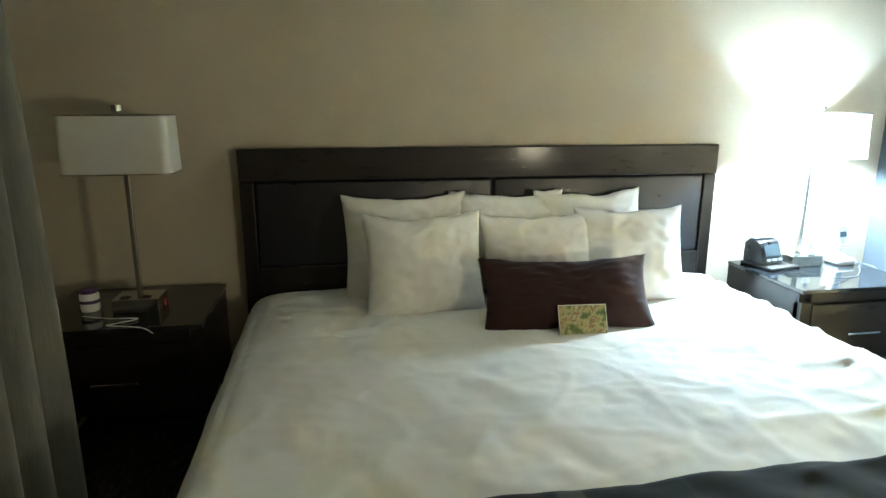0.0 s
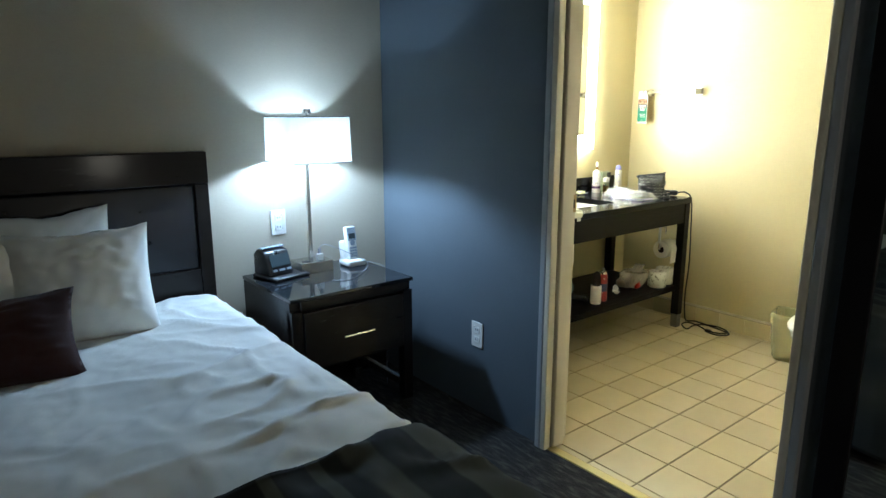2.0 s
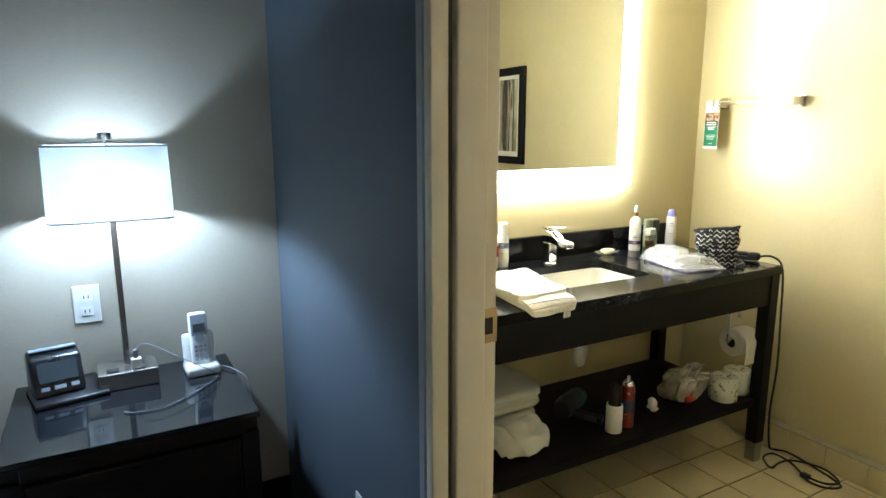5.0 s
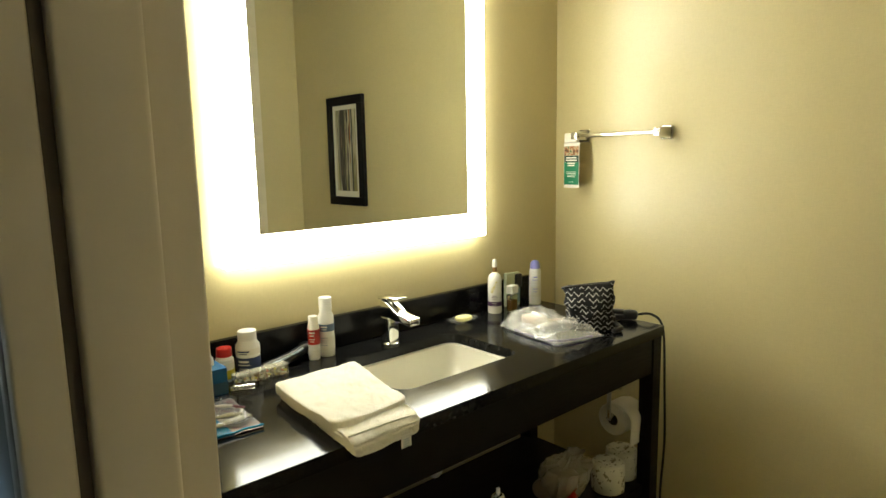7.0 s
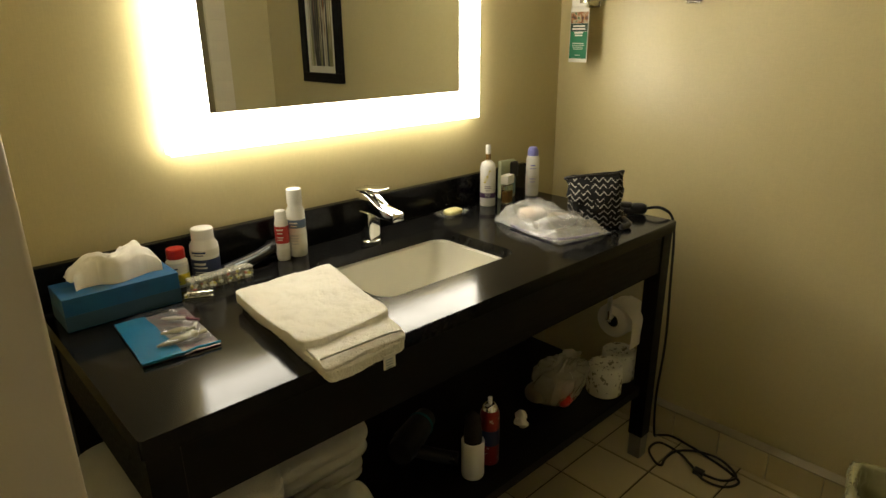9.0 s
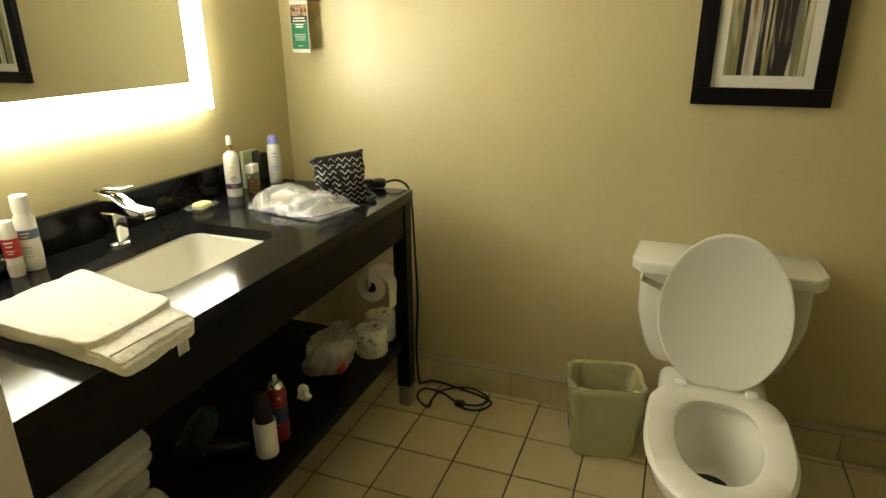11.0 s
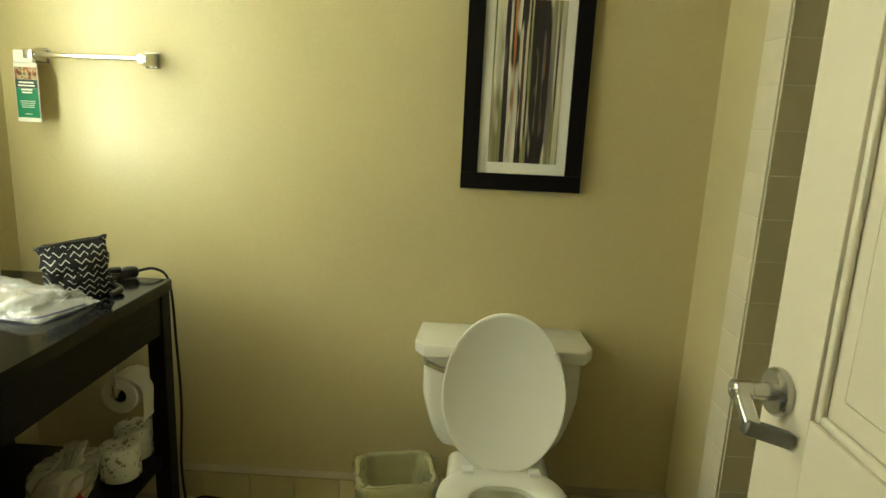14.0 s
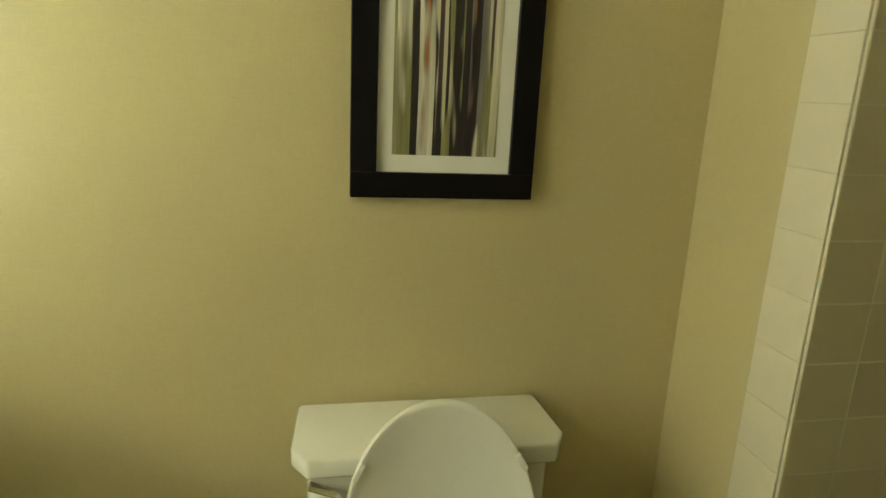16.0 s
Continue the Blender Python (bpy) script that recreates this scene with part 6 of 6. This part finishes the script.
def clock():
    c = thing("alarm_clock", "black clock radio with grey display", "alarm clock", (2.932, 2.872, 0.6205), 12)
    c.scale = (1.14, 1.1, 1.16)
    bm = bmesh.new()
    pr = [(-0.055, 0.012), (-0.02, 0.10), (0.03, 0.112), (0.055, 0.09), (0.055, 0.012)]
    a = [bm.verts.new((-0.055, y, z)) for y, z in pr]
    b2 = [bm.verts.new((0.055, y, z)) for y, z in pr]
    for i in range(5):
        bm.faces.new((a[i], a[(i + 1) % 5], b2[(i + 1) % 5], b2[i]))
    bm.faces.new(a)
    bm.faces.new(b2)
    bmesh.ops.bevel(bm, geom=bm.edges[:], offset=0.008, segments=3, affect="EDGES", profile=0.5)
    body = part("body", bm, M_BLACKPL, c, smooth=50)
    tilt = Matrix.Translation((0, -0.040, 0.062)) @ Matrix.Rotation(radians(-21.7), 4, "X")
    for nm, args, m2 in (("display", (-0.042, 0.042, -0.003, 0.0, -0.018, 0.03), M_SCREEN), ("button", (-0.040, -0.022, -0.006, 0.0, -0.036, -0.027), M_GREYPL), ("button", (-0.012, 0.012, -0.006, 0.0, -0.036, -0.027), M_GREYPL), ("button", (0.022, 0.040, -0.006, 0.0, -0.036, -0.027), M_GREYPL)):
        bm = bx(*args, bev=0.001)
        bmesh.ops.transform(bm, matrix=tilt, verts=bm.verts[:])
        part(nm, bm, m2, c)
    part("tray", bx(-0.06, 0.098, -0.10, 0.06, 0.0, 0.013, bev=0.005), M_BLACKPL, c, "flat charging tray", smooth=50)
    part("top_bar", bx(-0.05, 0.05, 0.0, 0.02, 0.111, 0.115, bev=0.001), M_GREYPL, c)


clock()


def phone():
    p = thing("cordless_phone", "white cordless phone standing in its cradle", "telephone", (3.312, 2.845, 0.6205), 2)
    part("cradle", bx(-0.048, 0.048, -0.05, 0.045, 0, 0.03, bev=0.01, seg=3), M_WHITEPL, p, smooth=60)
    def tilted(bm):
        bmesh.ops.transform(bm, matrix=Matrix.Translation((0, 0.0, 0.02)) @ Matrix.Rotation(radians(-10), 4, "X"), verts=bm.verts[:])
        return bm
    part("cradle_back", tilted(bx(-0.046, 0.046, 0.012, 0.035, 0.0, 0.10, bev=0.01, seg=3)), M_WHITEPL, p, smooth=60)
    hs = part("handset", tilted(bx(-0.026, 0.026, -0.02, 0.011, 0.0, 0.165, bev=0.009, seg=3)), M_WHITEPL, p, "white handset with silver face", smooth=60)
    part("earpiece", tilted(bx(-0.023, 0.023, -0.0225, -0.0185, 0.095, 0.158, bev=0.0015)), M_GREYPL, hs)
    part("display", tilted(bx(-0.017, 0.017, -0.024, -0.022, 0.105, 0.13)), M_SCREEN, hs)
    part("navigation_key", tilted(lathe([(0, -0.0235), (0.013, -0.0235), (0.013, -0.019)], 18, c=(0, 0, 0.085), axis="y")), M_GREYPL, hs)
    for r in range(4):
        for c in range(3):
            part("key", tilted(bx(-0.018 + c * 0.013, -0.008 + c * 0.013, -0.0222, -0.0195, 0.018 + r * 0.013, 0.026 + r * 0.013)), M_GREYPL, hs)
    c = part("grey_cable", sweep([(3.33, 2.89, 0.632), (3.36, 2.86, 0.626), (3.395, 2.80, 0.628), (3.43, 2.74, 0.60), (3.44, 2.72, 0.45), (3.43, 2.74, 0.2), (3.44, 2.76, 0.01)], 0.0018, 6), M_CABLE2, smooth=180)
    tagged(c, "thin grey cable falling behind the nightstand", "cable")
    k = part("charger_cord", sweep([(3.135, 2.83, 0.725), (3.145, 2.83, 0.737), (3.17, 2.82, 0.74), (3.25, 2.77, 0.70), (3.33, 2.75, 0.65), (3.345, 2.76, 0.626), (3.27, 2.68, 0.624), (3.19, 2.62, 0.624), (3.12, 2.62, 0.624), (3.09, 2.64, 0.624)], 0.0016, 6), M_CABLE2, smooth=180)
    tagged(k, "thin charger cable looping over the nightstand top", "cable")
    ch = thing("phone_charger", "small white plug charger in the lamp base", "charger", (3.135, 2.83, 0.672))
    part("cube", bx(-0.014, 0.014, -0.012, 0.012, 0, 0.03, bev=0.004), M_WHITEPL, ch)
    part("prong_collar", bx(-0.006, 0.006, -0.006, 0.006, 0.03, 0.055, bev=0.002), M_CABLE2, ch)


phone()


def wall_plate(name, m, label, slots):
    p = thing(name, label, "outlet")
    p.matrix_world = m
    part("plate", bx(-0.036, 0.036, -0.006, 0, -0.058, 0.058, bev=0.003), M_IVORYPL, p)
    for z in slots:
        s = part("receptacle", bx(-0.017, 0.017, -0.008, -0.0055, z - 0.014, z + 0.014, bev=0.003), M_WHITEPL, p)
        for x in (-0.006, 0.006):
            part("slot", bx(x - 0.0012, x + 0.0012, -0.0086, -0.0079, z - 0.004, z + 0.006), M_DARKHOLE, s)


wall_plate("wall_outlet", pose(3.022, Y_BED, 0.835), "ivory wall outlet above the nightstand", (-0.022, 0.022))
wall_plate("wall_outlet", pose(2.79, Y_BED, 0.385), "ivory wall outlet low beside the bed", (-0.022, 0.022))
wall_plate("wall_outlet", pose(X_BLUE, 2.272, 0.365, 0, 0, -90), "white wall outlet on the blue wall", (-0.022, 0.022))


def drape():
    d = thing("window_drape", "heavy grey window drape hanging in deep folds", "curtain", (0, 0, 0))
    def f(u, v):
        y = 0.9 + 1.24 * u
        x = 0.13 + 0.075 * math.sin(u * 52 + 0.6 * noise.noise(Vector((u * 5, v, 0)))) + 0.03 * noise.noise(Vector((u * 9, v * 1.5, 3)))
        return Vector((x + 0.06 * (1 - v) * (u - 0.4), y, 0.02 + 2.36 * v))
    part("cloth", thicken(grid(220, 24, f), 0.004), M_DRAPE, d, smooth=180)
    part("track", bx(0.09, 0.17, 0.7, 2.3, 2.385, 2.44, bev=0.004), M_NICKEL, d, "metal ceiling track")


drape()

jar = thing("lidded_jar", "small white jar with dark lid on the nightstand", "jar", (0.10, 2.70, 0.6205))
part("body", lathe([(0, 0), (0.03, 0), (0.033, 0.01), (0.033, 0.06), (0.028, 0.066), (0, 0.066)], 24), M_WHITEPL, jar, smooth=40)
part("band", lathe([(0.0332, 0.03), (0.0337, 0.03), (0.0337, 0.042), (0.0332, 0.042)], 24), M_PURPLE, jar, smooth=40)
part("lid", lathe([(0, 0.066), (0.029, 0.066), (0.029, 0.08), (0, 0.081)], 24), M_PURPLE, jar, smooth=40)
rc = part("red_cap", lathe([(0, 0), (0.018, 0), (0.018, 0.02), (0.015, 0.024), (0, 0.024)], 18), M_RED, smooth=40, loc=(0.335, 2.72, 0.6205))
tagged(rc, "small red bottle cap on the nightstand", "cap")
k = part("white_cord", sweep([(0.10, 2.62, 0.624), (0.2, 2.58, 0.624), (0.30, 2.56, 0.626), (0.24, 2.52, 0.625), (0.22, 2.50, 0.626), (0.33, 2.475, 0.622), (0.37, 2.47, 0.60)], 0.002, 6), M_WHITEPL, smooth=180)
tagged(k, "thin white charging cord over the nightstand edge", "cable")


def wall_mirror():
    m = thing("wall_mirror", "full-length wall mirror in a wide black frame", "mirror", (X_BLUE, 0.55, 0.12))
    hw, H, f = 0.335, 1.9, 0.07
    for a, b2, c, d in ((-hw, hw, 0, f), (-hw, hw, H - f, H), (-hw, -hw + f, f, H - f), (hw - f, hw, f, H - f)):
        part("frame", bx(-0.022, 0, a, b2, c, d, bev=0.003), M_BLACKMAT, m)
    part("glass", bx(-0.012, -0.006, -hw + f, hw - f, f, H - f), M_MIRROR, m, "silvered mirror glass")


wall_mirror()


# ---- tiles, last ----
def tile_mesh(name, sx, sy, h, material, bev=0.0014):
    """One tile with eased top edges, centred, its back at 0."""
    bev = min(bev, h * 0.3)
    bm = bmesh.new()
    lo = [bm.verts.new((a * sx / 2, b2 * sy / 2, 0)) for a, b2 in ((-1, -1), (1, -1), (1, 1), (-1, 1))]
    md = [bm.verts.new((a * sx / 2, b2 * sy / 2, h - bev)) for a, b2 in ((-1, -1), (1, -1), (1, 1), (-1, 1))]
    tp = [bm.verts.new((a * (sx / 2 - bev), b2 * (sy / 2 - bev), h)) for a, b2 in ((-1, -1), (1, -1), (1, 1), (-1, 1))]
    for a, b2 in ((lo, md), (md, tp)):
        for i in range(4):
            bm.faces.new((a[i], a[(i + 1) % 4], b2[(i + 1) % 4], b2[i]))
    bm.faces.new(tp)
    me = bpy.data.meshes.new(name)
    bm.to_mesh(me)
    bm.free()
    me.materials.append(material)
    return me


meshes = {}


def lay(parent, sx, sy, h, material, m):
    key = (round(sx, 3), round(sy, 3), material.name)
    if key not in meshes:
        meshes[key] = tile_mesh("tile", sx, sy, h, material)
    ob = new("tile", meshes[key])
    ob.parent = parent
    ob.matrix_local = m
    return ob


def cuts(lo, hi, start, step):
    """Stretches between joints at start + k * step, clipped to lo..hi."""
    k = math.floor((lo - start) / step)
    out = []
    while start + k * step < hi:
        a, b2 = max(lo, start + k * step), min(hi, start + (k + 1) * step)
        if b2 - a > 0.02:
            out.append((a, b2))
        k += 1
    return out


random.seed(11)
G = 0.0055
for xa, xb in cuts(3.642, 5.545, 4.085, 0.2035):
    for ya, yb in cuts(-0.35, 2.905, 1.676, 0.199):
        if xb > 5.2 and yb < Y_RET:
            continue
        lay(floor_bath, xb - xa - G, yb - ya - G, 0.009, M_TILE, pose((xa + xb) / 2, (ya + yb) / 2, -0.0082 + 0.0006 * random.random()))
base_far = fixed("baseboard_tiles", bx(X_FAR - 0.03, X_FAR, Y_RET + 0.03, Y_VAN, 0, 0.1), M_BASEJOINT, "beige tile base along the toilet wall", "baseboard")
for ya, yb in cuts(Y_RET + 0.04, Y_VAN, 1.84, 0.157):
    lay(base_far, 0.098, yb - ya - 0.003, 0.011, M_BASETILE, Matrix.Translation((X_FAR - 0.030, (ya + yb) / 2, 0.051)) @ Matrix.Rotation(radians(-90), 4, "Y"))
base_ret = fixed("baseboard_return", bx(5.316, X_FAR, Y_RET, Y_RET + 0.03, 0, 0.1), M_BASEJOINT, "beige tile base along the return wall", "baseboard")
for xa, xb in cuts(5.318, X_FAR - 0.04, 5.50, 0.157):
    lay(base_ret, xb - xa - 0.003, 0.098, 0.011, M_BASETILE, Matrix.Translation(((xa + xb) / 2, Y_RET + 0.030, 0.051)) @ Matrix.Rotation(radians(-90), 4, "X"))
fixed("trim", bx(X_FAR - 0.044, X_FAR, Y_RET, Y_VAN, 0.1, 0.106, bev=0.002), M_CAULK, "pale caulk line over the tile base", "trim")
trim_wall = fixed("shower_edge", bx(5.201, 5.315, Y_RET - 0.001, Y_RET + 0.004, 0, CEIL), M_TRIMGROUT, "column of pale bullnose tiles at the shower edge", "tile trim")
for za, zb in cuts(0, CEIL, 1.121, 0.1085):
    lay(trim_wall, 0.112, zb - za - 0.0014, 0.002, M_TRIMTILE, Matrix.Translation((5.2565, Y_RET + 0.0035, (za + zb) / 2)) @ Matrix.Rotation(radians(-90), 4, "X"))
shower_wall = fixed("shower_wall", bx(5.195, 5.203, -0.35, Y_RET, 0, CEIL), M_LGROUT, "dim square beige shower wall tiles", "tile wall")
for za, zb in cuts(0, CEIL, 1.121, 0.1085):
    for ya, yb in cuts(-0.35, Y_RET, Y_RET, 0.1085):
        lay(shower_wall, zb - za - 0.0034, yb - ya - 0.0034, 0.0012, M_SHOWER, Matrix.Translation((5.1955, (ya + yb) / 2, (za + zb) / 2)) @ Matrix.Rotation(radians(-90), 4, "Y"))
